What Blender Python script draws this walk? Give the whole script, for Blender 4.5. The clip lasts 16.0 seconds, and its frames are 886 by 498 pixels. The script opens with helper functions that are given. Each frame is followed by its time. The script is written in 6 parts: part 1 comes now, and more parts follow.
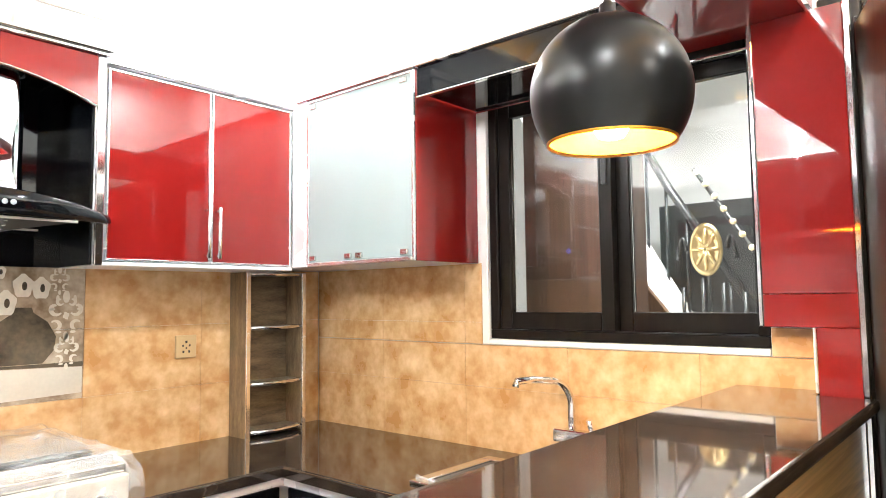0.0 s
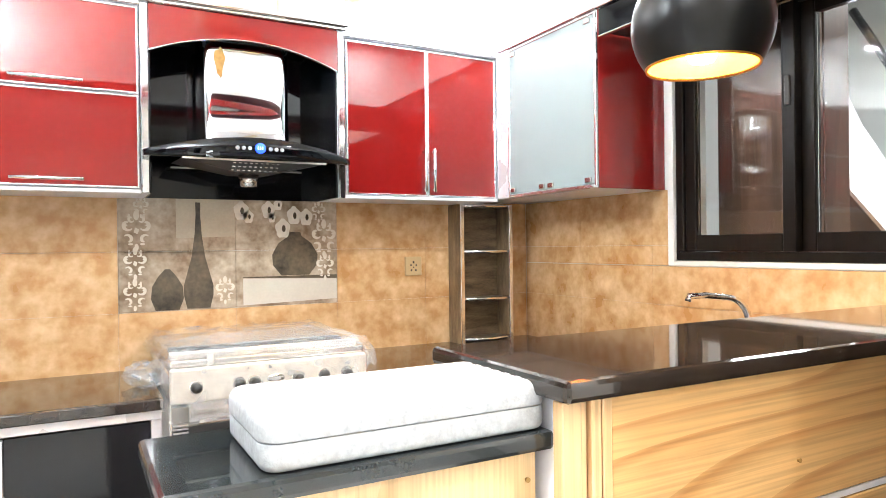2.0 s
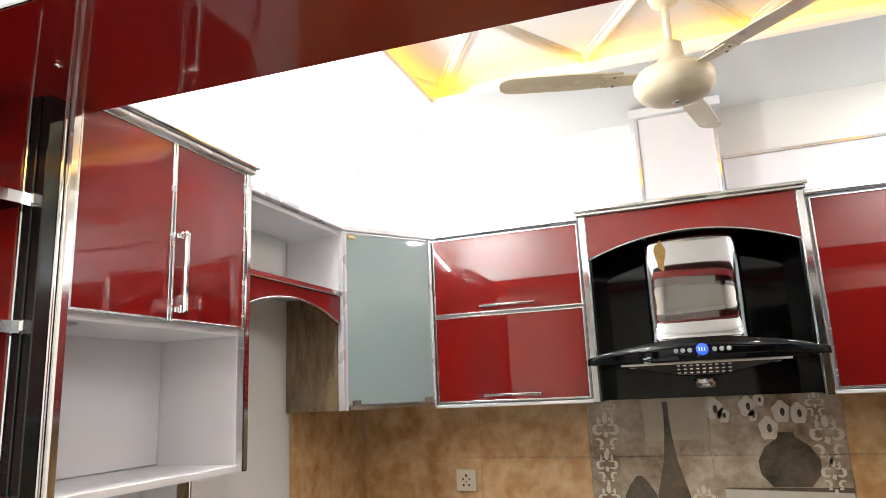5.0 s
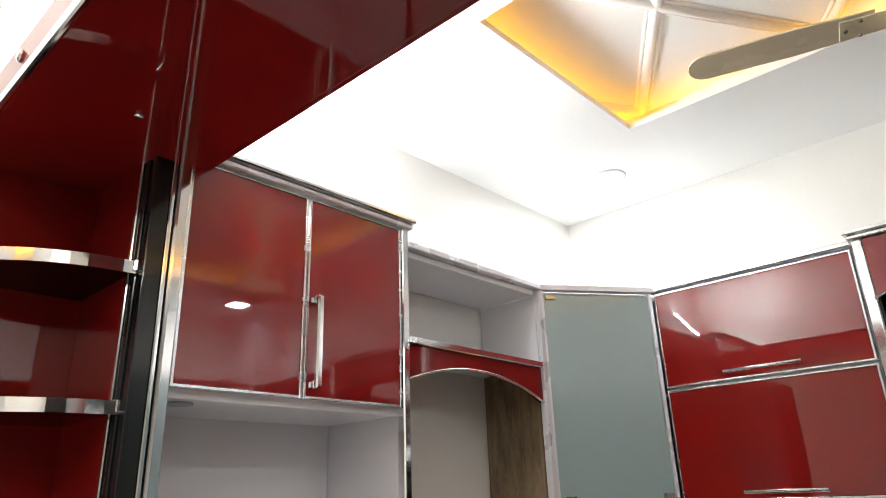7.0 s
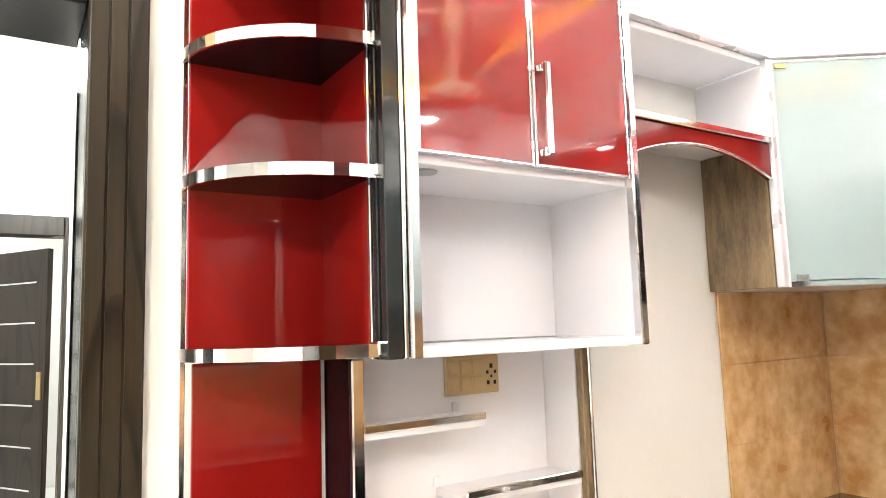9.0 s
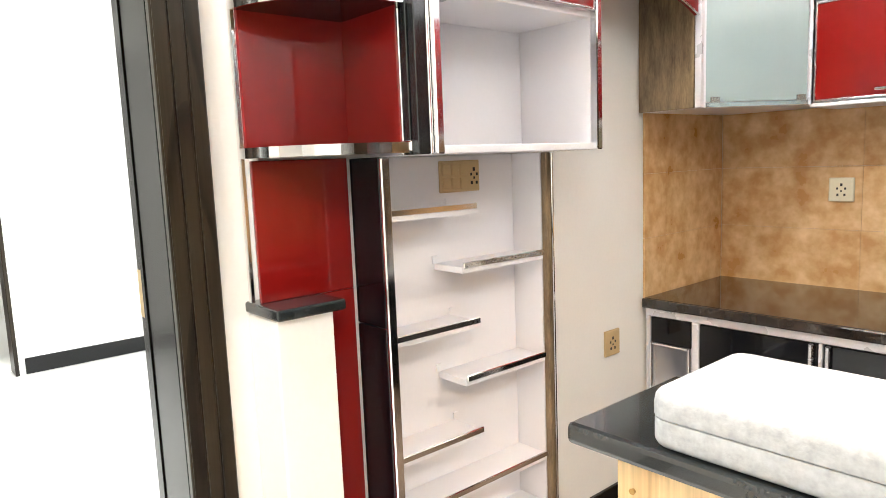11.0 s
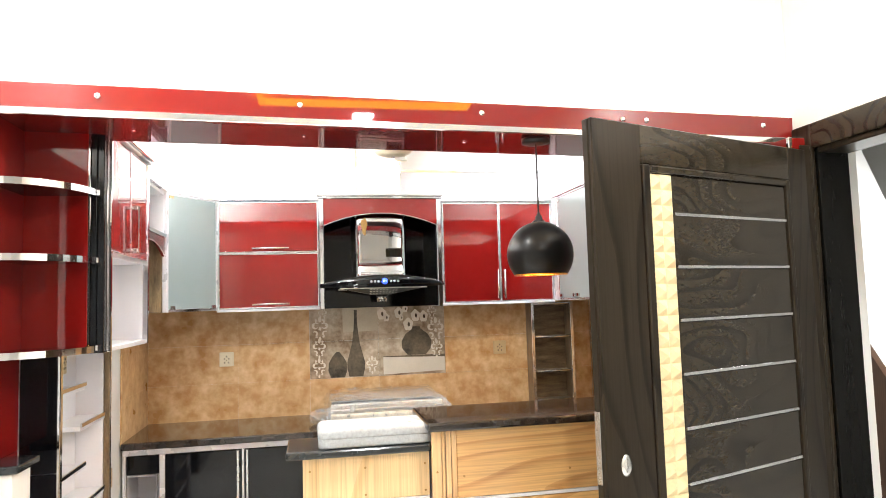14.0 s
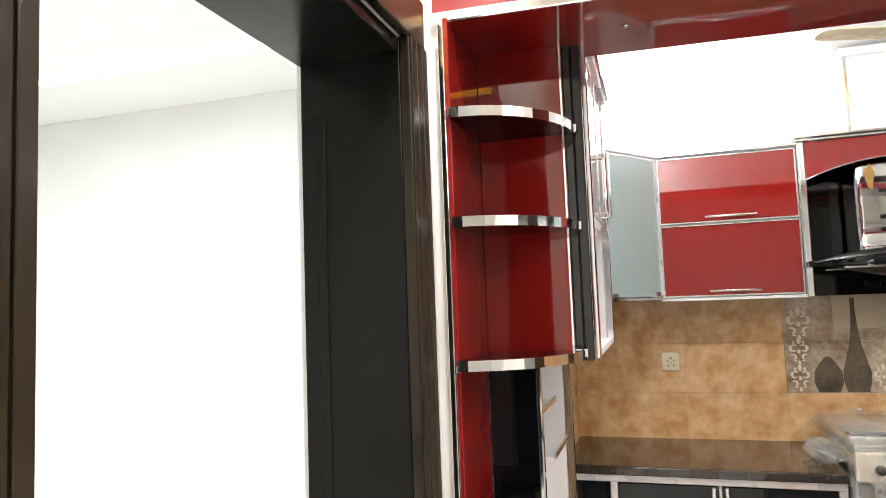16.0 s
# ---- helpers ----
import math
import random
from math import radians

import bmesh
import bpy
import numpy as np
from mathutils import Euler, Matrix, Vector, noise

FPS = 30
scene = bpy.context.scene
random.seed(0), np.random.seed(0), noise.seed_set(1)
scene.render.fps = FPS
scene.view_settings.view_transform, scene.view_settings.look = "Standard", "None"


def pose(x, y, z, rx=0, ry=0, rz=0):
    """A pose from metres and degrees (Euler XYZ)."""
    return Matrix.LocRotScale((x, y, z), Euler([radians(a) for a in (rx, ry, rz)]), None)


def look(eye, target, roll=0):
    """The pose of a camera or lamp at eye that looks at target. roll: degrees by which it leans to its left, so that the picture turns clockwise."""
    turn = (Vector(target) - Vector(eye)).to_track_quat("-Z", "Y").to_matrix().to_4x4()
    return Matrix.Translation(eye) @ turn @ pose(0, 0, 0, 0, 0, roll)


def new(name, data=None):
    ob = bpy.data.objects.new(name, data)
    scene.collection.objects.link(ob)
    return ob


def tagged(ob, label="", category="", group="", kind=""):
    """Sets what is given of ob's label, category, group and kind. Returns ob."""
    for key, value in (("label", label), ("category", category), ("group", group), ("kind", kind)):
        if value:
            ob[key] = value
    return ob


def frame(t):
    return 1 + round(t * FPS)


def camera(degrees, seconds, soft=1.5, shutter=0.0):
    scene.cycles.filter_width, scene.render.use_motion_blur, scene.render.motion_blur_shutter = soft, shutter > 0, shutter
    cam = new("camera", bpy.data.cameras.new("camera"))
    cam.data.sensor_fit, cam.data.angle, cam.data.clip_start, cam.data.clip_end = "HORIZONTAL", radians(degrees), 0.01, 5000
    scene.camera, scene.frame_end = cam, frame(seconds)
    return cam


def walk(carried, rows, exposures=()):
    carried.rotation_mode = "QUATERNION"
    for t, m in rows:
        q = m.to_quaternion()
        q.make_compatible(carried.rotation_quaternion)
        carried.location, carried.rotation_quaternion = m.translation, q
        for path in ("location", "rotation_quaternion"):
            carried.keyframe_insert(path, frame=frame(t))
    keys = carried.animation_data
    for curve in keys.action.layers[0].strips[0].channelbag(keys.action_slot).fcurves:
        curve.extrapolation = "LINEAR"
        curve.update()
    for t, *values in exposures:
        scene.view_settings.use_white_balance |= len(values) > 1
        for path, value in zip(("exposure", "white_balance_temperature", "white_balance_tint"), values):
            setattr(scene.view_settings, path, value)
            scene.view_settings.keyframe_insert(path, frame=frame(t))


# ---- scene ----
cam = camera(66.7, 16.0, soft=0.85)
PATH = [
    (0, (-0.089, -2.547, 1.343), (1.423, -1.246, 1.49), -0.7),
    (0.5, (-0.075, -2.549, 1.257), (1.427, -1.232, 1.337), -0.7),
    (1, (-0.018, -2.556, 1.202), (1.361, -1.108, 1.243), -0.8),
    (1.5, (-0.044, -2.679, 1.207), (1.188, -1.104, 1.202), -0.8),
    (2, (-0.139, -2.932, 1.259), (0.816, -1.175, 1.251), -0.7),
    (2.5, (-0.075, -3.150, 1.372), (0.499, -1.234, 1.343), -0.9),
    (3, (-0.021, -3.312, 1.432), (0.289, -1.337, 1.425), -0.9),
    (3.5, (0.037, -3.392, 1.492), (0.15, -1.396, 1.559), -1.3),
    (4, (0.216, -3.272, 1.51), (-0.089, -1.301, 1.651), -1.7),
    (4.2, (0.277, -3.178, 1.51), (-0.195, -1.243, 1.695), -1.8),
    (6.3, (0.492, -2.391, 1.552), (-0.352, -0.742, 2.305), -2.3),
    (6.5, (0.48, -2.366, 1.535), (-0.489, -0.793, 2.299), -2.5),
    (7, (0.436, -2.359, 1.519), (-0.836, -0.981, 2.212), -2.0),
    (7.5, (0.408, -2.369, 1.482), (-1.078, -1.168, 2.072), -2.0),
    (8, (0.367, -2.398, 1.474), (-1.239, -1.3, 1.94), -1.7),
    (8.5, (0.335, -2.423, 1.451), (-1.309, -1.341, 1.805), -1.6),
    (9, (0.313, -2.434, 1.403), (-1.363, -1.364, 1.625), -1.8),
    (9.5, (0.305, -2.439, 1.34), (-1.387, -1.374, 1.393), -1.9),
    (9.7, (0.297, -2.435, 1.31), (-1.392, -1.364, 1.282), -1.8),
    (11.8, (0.492, -3.332, 1.381), (-0.691, -1.751, 1.061), -1.7),
    (12, (0.459, -3.48, 1.431), (-0.531, -1.759, 1.191), -1.7),
    (12.5, (0.353, -3.859, 1.487), (-0.1, -1.912, 1.42), -1.8),
    (13, (0.179, -4.165, 1.51), (0.136, -2.169, 1.619), -1.5),
    (13.5, (0.083, -4.376, 1.512), (0.383, -2.404, 1.662), -1.8),
    (14, (0.022, -4.528, 1.498), (0.405, -2.571, 1.65), -1.7),
    (14.5, (-0.161, -4.506, 1.512), (0.135, -2.533, 1.661), -1.3),
    (15, (-0.373, -4.346, 1.513), (-0.377, -2.352, 1.665), -1.6),
    (15.5, (-0.444, -3.983, 1.487), (-0.653, -1.999, 1.632), -1.9),
    (16, (-0.568, -3.598, 1.503), (-1.164, -1.696, 1.659), -2.1),
]
walk(cam, [(t, look(eye, target, roll)) for t, eye, target, roll in PATH],
     [(0, 1.32, 6300, 8), (1.5, 1.15, 6100, 8), (2.5, 1.14, 6000, 8), (3.5, 0.4, 6450, 9), (4.2, 0.2, 6450, 9), (6.3, -0.75, 6450, 8), (7.0, -0.75, 6450, 8), (7.5, -0.4, 6450, 8), (8.0, 0.35, 6500, 8),
      (8.5, 0.88, 6600, 8), (9.5, 1.1, 6600, 8), (12.0, 0.45, 6450, 9), (14.0, 0.53, 6450, 9), (15.0, 0.42, 6450, 9), (16.0, 0.25, 6450, 9)])


# ---- world and lights ----
world = bpy.data.worlds.new("world")
scene.world = world
world.use_nodes = True
world.node_tree.nodes["Background"].inputs[0].default_value = (0.8, 0.9, 1.0, 1)
world.node_tree.nodes["Background"].inputs[1].default_value = 0.15


def area_lamp(name, x, y, z, sx, sy, watts, colour, aim):
    data = bpy.data.lights.new(name, "AREA")
    data.shape, data.size, data.size_y = "RECTANGLE", sx, sy
    data.energy, data.color = watts, colour
    ob = new(name, data)
    ob.matrix_world = look((x, y, z), aim)
    return ob


COOL = (0.98, 0.99, 0.985)
CEIL, HIGH = 2.604, 3.05
DOWNLIGHTS = [(-0.62, -0.3), (1.5, -0.45), (-0.62, -1.6), (1.5, -1.55)]
for dx, dy in DOWNLIGHTS:
    area_lamp("downlight_lamp", dx, dy, CEIL - 0.02, 0.1, 0.1, 10, COOL, (dx, dy + 0.001, 0))
# Fill lamps added to light the lounge; no fixtures are known there.
LOUNGE_FILLS = [(-0.7, -2.75), (1.6, -3.7), (0.45, -5.2)]
for dx, dy in LOUNGE_FILLS:
    area_lamp("lounge_fill_lamp", dx, dy, HIGH - 0.03, 0.16, 0.16, 33, COOL, (dx, dy + 0.001, 0))
area_lamp("tube_lamp", -0.90, -1.50, 2.245, 0.04, 0.5, 66, COOL, (-0.25, -1.49, 2.75))
# Fill lamps added to brighten the next room and the stair hall.
area_lamp("room_fill_lamp", -3.0, -2.3, 2.72, 0.9, 0.9, 105, COOL, (-3.0, -2.301, 0))
area_lamp("hall_fill_lamp", 3.3, -1.6, 2.7, 0.7, 0.7, 44, COOL, (3.3, -1.601, 0))

# ---- materials ----


def material(name, colour, rough=0.5, metal=0.0, vary=0.08, scale=6.0, fine=90.0, bump=0.03, coat=0.0, colour2=None, stretch=(1, 1, 1), spec=0.5, rvary=0.05, low=0.32, high=0.68, coat_ior=1.5):
    """A surface with stains at a large scale and grain at a small one."""
    m = bpy.data.materials.new(name)
    m.use_nodes = True
    n, l = m.node_tree.nodes, m.node_tree.links
    p = n["Principled BSDF"]
    geo = n.new("ShaderNodeNewGeometry")
    mp = n.new("ShaderNodeMapping")
    mp.inputs["Scale"].default_value = stretch
    l.new(geo.outputs["Position"], mp.inputs[0])
    big, small = n.new("ShaderNodeTexNoise"), n.new("ShaderNodeTexNoise")
    big.inputs["Scale"].default_value, small.inputs["Scale"].default_value = scale, fine
    big.inputs["Detail"].default_value, small.inputs["Detail"].default_value = 4, 2
    l.new(mp.outputs[0], big.inputs["Vector"])
    l.new(mp.outputs[0], small.inputs["Vector"])
    mix = n.new("ShaderNodeMix")
    mix.data_type = "RGBA"
    c2 = colour2 or [min(1, c * (1 + vary)) for c in colour]
    c1 = colour if colour2 else [c * (1 - vary) for c in colour]
    mix.inputs["A"].default_value, mix.inputs["B"].default_value = (*c1, 1), (*c2, 1)
    rmp = n.new("ShaderNodeMapRange")
    rmp.inputs[1].default_value, rmp.inputs[2].default_value = low, high
    add = n.new("ShaderNodeMath")
    add.operation = "MULTIPLY_ADD"
    add.inputs[1].default_value, add.inputs[2].default_value = 0.3, 0.0
    l.new(small.outputs["Fac"], add.inputs[0])
    sm = n.new("ShaderNodeMath")
    sm.operation = "MULTIPLY_ADD"
    sm.inputs[1].default_value = 0.7
    l.new(big.outputs["Fac"], sm.inputs[0])
    l.new(add.outputs[0], sm.inputs[2])
    l.new(sm.outputs[0], rmp.inputs[0])
    l.new(rmp.outputs[0], mix.inputs["Factor"])
    l.new(mix.outputs["Result"], p.inputs["Base Color"])
    rr = n.new("ShaderNodeMapRange")
    rr.inputs[3].default_value, rr.inputs[4].default_value = max(0.02, rough - rvary), rough + rvary
    l.new(big.outputs["Fac"], rr.inputs[0])
    l.new(rr.outputs[0], p.inputs["Roughness"])
    p.inputs["Metallic"].default_value = metal
    p.inputs["Specular IOR Level"].default_value = spec
    p.inputs["Coat Weight"].default_value, p.inputs["Coat Roughness"].default_value = coat, 0.02
    p.inputs["Coat IOR"].default_value = coat_ior
    if bump:
        b = n.new("ShaderNodeBump")
        b.inputs["Strength"].default_value, b.inputs["Distance"].default_value = bump, 0.002
        l.new(small.outputs["Fac"], b.inputs["Height"])
        l.new(b.outputs[0], p.inputs["Normal"])
    return m


def wood(name, dark, light, along="Z", rings=9.0, rough=0.4, coat=0.0, warp=2.5, fine=1.0, spec=0.5):
    """Wood with long bowed grain lines that run along one axis, and pores."""
    m = bpy.data.materials.new(name)
    m.use_nodes = True
    n, l = m.node_tree.nodes, m.node_tree.links
    p = n["Principled BSDF"]
    geo, info = n.new("ShaderNodeNewGeometry"), n.new("ShaderNodeObjectInfo")
    off = n.new("ShaderNodeVectorMath")
    off.operation = "ADD"
    sc = n.new("ShaderNodeVectorMath")
    sc.operation = "SCALE"
    sc.inputs[0].default_value, = [(3.0, 1.0, 5.0)]
    l.new(info.outputs["Random"], sc.inputs["Scale"])
    l.new(geo.outputs["Position"], off.inputs[0])
    l.new(sc.outputs[0], off.inputs[1])
    mp = n.new("ShaderNodeMapping")
    s = {"X": (0.16, 1, 1), "Y": (1, 0.16, 1), "Z": (1, 1, 0.16)}[along]
    mp.inputs["Scale"].default_value = s
    l.new(off.outputs[0], mp.inputs[0])
    nz = n.new("ShaderNodeTexNoise")
    nz.inputs["Scale"].default_value, nz.inputs["Detail"].default_value = warp, 1.5
    l.new(mp.outputs[0], nz.inputs["Vector"])
    mul = n.new("ShaderNodeMath")
    mul.operation = "MULTIPLY"
    mul.inputs[1].default_value = rings
    l.new(nz.outputs["Fac"], mul.inputs[0])
    fr = n.new("ShaderNodeMath")
    fr.operation = "FRACT"
    l.new(mul.outputs[0], fr.inputs[0])
    mp2 = n.new("ShaderNodeMapping")
    mp2.inputs["Scale"].default_value = {"X": (3, 160, 160), "Y": (160, 3, 160), "Z": (160, 160, 3)}[along]
    l.new(off.outputs[0], mp2.inputs[0])
    pores = n.new("ShaderNodeTexNoise")
    pores.inputs["Scale"].default_value, pores.inputs["Detail"].default_value = fine, 2
    l.new(mp2.outputs[0], pores.inputs["Vector"])
    ramp = n.new("ShaderNodeValToRGB")
    e = ramp.color_ramp.elements
    e[0].position, e[0].color = 0.0, (*light, 1)
    e[1].position, e[1].color = 1.0, (*[a * 0.45 + b * 0.55 for a, b in zip(dark, light)], 1)
    q = e.new(0.68)
    q.color = (*[a * 0.15 + b * 0.85 for a, b in zip(dark, light)], 1)
    k = e.new(0.9)
    k.color = (*[a * 0.8 + b * 0.2 for a, b in zip(dark, light)], 1)
    l.new(fr.outputs[0], ramp.inputs[0])
    mix = n.new("ShaderNodeMix")
    mix.data_type, mix.blend_type = "RGBA", "MULTIPLY"
    mix.inputs["Factor"].default_value = 0.55
    r2 = n.new("ShaderNodeMapRange")
    r2.inputs[1].default_value, r2.inputs[2].default_value, r2.inputs[3].default_value = 0.3, 0.6, 0.55
    l.new(pores.outputs["Fac"], r2.inputs[0])
    l.new(ramp.outputs[0], mix.inputs["A"])
    l.new(r2.outputs[0], mix.inputs["B"])
    l.new(mix.outputs["Result"], p.inputs["Base Color"])
    p.inputs["Roughness"].default_value, p.inputs["Coat Weight"].default_value = rough, coat
    p.inputs["Specular IOR Level"].default_value = spec
    p.inputs["Coat Roughness"].default_value = 0.08
    b = n.new("ShaderNodeBump")
    b.inputs["Strength"].default_value, b.inputs["Distance"].default_value = 0.12, 0.001
    l.new(pores.outputs["Fac"], b.inputs["Height"])
    l.new(b.outputs[0], p.inputs["Normal"])
    return m


def glow(name, colour, strength):
    m = bpy.data.materials.new(name)
    m.use_nodes = True
    p = m.node_tree.nodes["Principled BSDF"]
    p.inputs["Base Color"].default_value = (*colour, 1)
    p.inputs["Emission Color"].default_value, p.inputs["Emission Strength"].default_value = (*colour, 1), strength
    return m


def clear(name, colour, rough, transmission, ior=1.45, coat=0.0):
    m = material(name, colour, rough, vary=0.02, bump=0.0, coat=coat, rvary=0.01)
    p = m.node_tree.nodes["Principled BSDF"]
    p.inputs["Transmission Weight"].default_value, p.inputs["IOR"].default_value = transmission, ior
    return m


M_WALL = material("white_wall_paint", (0.82, 0.81, 0.78), 0.6, vary=0.03, scale=2.5, bump=0.05)
M_CEIL = material("white_ceiling_paint", (0.84, 0.84, 0.83), 0.65, vary=0.02, scale=2, bump=0.03)
M_LAM = material("white_laminate", (0.78, 0.77, 0.8), 0.3, vary=0.02, scale=3, bump=0.01)
M_RED = material("red_gloss_acrylic", (0.20, 0.006, 0.005), 0.4, vary=0.05, scale=3, fine=40, bump=0.0, coat=1.0, rvary=0.03, spec=0.04, coat_ior=1.62)
M_BLACK = material("black_gloss_panel", (0.003, 0.0035, 0.005), 0.06, vary=0.1, bump=0.0, coat=0.0, spec=0.35, rvary=0.02)
M_BLACKMATT = material("black_painted_metal", (0.012, 0.012, 0.012), 0.34, vary=0.2, bump=0.02)
M_SHADE = material("black_enamelled_shade", (0.008, 0.008, 0.008), 0.3, vary=0.15, bump=0.01, spec=0.22, rvary=0.03)
M_CHROME = material("polished_chrome", (0.83, 0.83, 0.84), 0.09, metal=1.0, vary=0.03, scale=14, bump=0.01)
M_MIRROR = material("mirror_polished_steel", (0.58, 0.59, 0.60), 0.03, metal=1.0, vary=0.02, bump=0.0, rvary=0.008)
M_ALU = material("brushed_aluminium", (0.76, 0.76, 0.77), 0.26, metal=1.0, vary=0.04, bump=0.03, stretch=(1, 1, 6))
M_SILVERW = material("silver_white_profile", (0.74, 0.73, 0.76), 0.28, metal=0.25, vary=0.04, bump=0.01)
M_FROST = clear("frosted_glass", (0.35, 0.44, 0.445), 0.3, 0.15, coat=1.0)
M_GLASS = clear("clear_glass", (0.97, 0.98, 0.97), 0.02, 1.0)
M_GRANITE = material("dark_brown_granite", (0.013, 0.010, 0.009), 0.06, colour2=(0.035, 0.025, 0.019), scale=18, fine=260, bump=0.004, coat=0.35, rvary=0.03)
M_GRANITE2 = material("black_granite", (0.010, 0.012, 0.013), 0.14, colour2=(0.022, 0.026, 0.028), scale=22, fine=280, bump=0.004, coat=0.4, rvary=0.03)
M_TILE = material("ochre_mottled_tile", (0.51, 0.278, 0.105), 0.3, colour2=(0.80, 0.59, 0.345), scale=10, fine=32, bump=0.02, rvary=0.08, low=0.40, high=0.72)
M_GROUT = material("tile_grout", (0.46, 0.28, 0.13), 0.8, vary=0.1)
M_STONE = material("brown_veined_travertine_laminate", (0.085, 0.055, 0.03), 0.3, colour2=(0.30, 0.215, 0.12), scale=7, fine=60, stretch=(5, 5, 0.9), bump=0.03)
M_STONEH = material("banded_travertine_laminate", (0.05, 0.035, 0.022), 0.3, colour2=(0.22, 0.16, 0.095), scale=6, fine=60, stretch=(1.2, 1.2, 6), bump=0.03)
M_ASH = wood("varnished_ash_board", (0.46, 0.22, 0.07), (0.71, 0.435, 0.18), "X", rings=10, rough=0.32, coat=0.4, warp=3.0)
M_ASHZ = wood("varnished_ash_post", (0.48, 0.25, 0.10), (0.73, 0.48, 0.24), "Z", rings=8, rough=0.32, coat=0.4, warp=3.0)
M_ASHL = wood("pale_pine_board", (0.62, 0.39, 0.18), (0.77, 0.55, 0.29), "Z", rings=9, rough=0.35, coat=0.3, warp=2.6)
M_WENGE = wood("dark_stained_door_wood", (0.006, 0.004, 0.003), (0.027, 0.020, 0.0125), "Z", rings=14, rough=0.3, coat=0.08, spec=0.22, warp=2.4)
M_WENGEX = wood("dark_stained_panel_wood", (0.006, 0.004, 0.003), (0.034, 0.026, 0.016), "X", rings=16, rough=0.26, coat=0.25, spec=0.3, warp=3.2)
M_JAMB = material("near_black_lacquered_jamb", (0.007, 0.0068, 0.006), 0.2, vary=0.25, scale=3, fine=60, stretch=(4, 4, 0.4), bump=0.01, spec=0.16, rvary=0.04)
M_FRAME = wood("near_black_window_frame", (0.004, 0.003, 0.003), (0.010, 0.0075, 0.006), "Z", rings=10, rough=0.3, coat=0.0, spec=0.2)
M_FILTER = material("dark_steel", (0.07, 0.07, 0.07), 0.4, metal=1.0, vary=0.1)
M_PANEL = material("pale_satin_steel", (0.74, 0.71, 0.64), 0.3, metal=0.55, vary=0.05, stretch=(1, 8, 8), bump=0.02)
M_BROWN = wood("brown_wardrobe_laminate", (0.06, 0.030, 0.017), (0.105, 0.054, 0.031), "Z", rings=6, rough=0.35)
M_GOLD = material("gold_leaf_paint", (0.84, 0.69, 0.42), 0.3, metal=0.3, vary=0.12, scale=30, bump=0.05)
M_BRASS = material("aged_brass", (0.58, 0.43, 0.21), 0.3, metal=1.0, vary=0.12, scale=20)
M_CREAM = material("cream_enamel", (0.76, 0.68, 0.50), 0.28, vary=0.04, bump=0.005)
M_LINING = material("polished_gold_lining", (0.78, 0.36, 0.05), 0.3, metal=0.8, vary=0.12, scale=30, bump=0.05)
M_SOCKET = material("gold_beige_plastic", (0.52, 0.38, 0.20), 0.35, vary=0.05)
M_SOCKETW = material("ivory_plastic", (0.72, 0.66, 0.50), 0.35, vary=0.05)
M_DARK = material("pin_hole_shade", (0.01, 0.01, 0.01), 0.6)
M_FOAM = material("white_polystyrene_foam", (0.36, 0.378, 0.39), 0.7, vary=0.2, scale=70, fine=190, bump=0.35)
M_PLANK = wood("grey_brown_wood_look_tile", (0.10, 0.065, 0.045), (0.23, 0.165, 0.12), "Y", rings=7, rough=0.2, coat=0.2)
M_FLOOR = material("white_marble_floor_tile", (0.72, 0.72, 0.70), 0.12, colour2=(0.82, 0.82, 0.81), scale=1.8, fine=14, bump=0.0)
M_STEEL = material("stainless_steel", (0.62, 0.61, 0.59), 0.24, metal=1.0, vary=0.05, stretch=(1, 8, 8), bump=0.02)
M_DARKCHROME = material("gloss_black_laminate", (0.012, 0.013, 0.014), 0.1, metal=0.0, vary=0.05, bump=0.0)


def film(name):
    """Thin crumpled film: mostly clear; whiter noise patches paint its glints into the colour."""
    m = bpy.data.materials.new(name)
    m.use_nodes = True
    n, l = m.node_tree.nodes, m.node_tree.links
    p = n["Principled BSDF"]
    p.inputs["Base Color"].default_value, p.inputs["Roughness"].default_value = (0.78, 0.82, 0.85, 1), 0.1
    tr, mx = n.new("ShaderNodeBsdfTransparent"), n.new("ShaderNodeMixShader")
    nz, geo, mr = n.new("ShaderNodeTexNoise"), n.new("ShaderNodeNewGeometry"), n.new("ShaderNodeMapRange")
    nz.inputs["Scale"].default_value, nz.inputs["Detail"].default_value = 16, 3
    l.new(geo.outputs["Position"], nz.inputs["Vector"])
    mr.inputs[1].default_value, mr.inputs[2].default_value, mr.inputs[3].default_value, mr.inputs[4].default_value = 0.38, 0.76, 0.08, 0.42
    l.new(nz.outputs["Fac"], mr.inputs[0])
    l.new(mr.outputs[0], mx.inputs[0])
    l.new(tr.outputs[0], mx.inputs[1])
    l.new(p.outputs[0], mx.inputs[2])
    l.new(mx.outputs[0], n["Material Output"].inputs[0])
    return m


M_FILM = film("clear_plastic_film")
M_GRILLE = material("dark_oven_grille", (0.05, 0.05, 0.05), 0.4, metal=0.4)
M_DOWN = glow("downlight_diffuser", (1.0, 0.98, 0.95), 14)
M_TUBE = glow("tube_diffuser", (1.0, 0.99, 0.97), 10)
M_COVE = glow("amber_led_strip", (1.0, 0.50, 0.04), 7.0)
M_COVEW = glow("warm_white_led_strip", (1.0, 0.86, 0.62), 2.0)
M_BULB = glow("warm_bulb", (1.0, 0.62, 0.24), 560)
M_LED = glow("blue_display", (0.02, 0.06, 1.0), 2.2)
M_LEDW = glow("white_display_digits", (0.5, 0.65, 1.0), 1.5)
M_ICON = material("grey_panel_print", (0.4, 0.42, 0.45), 0.4)
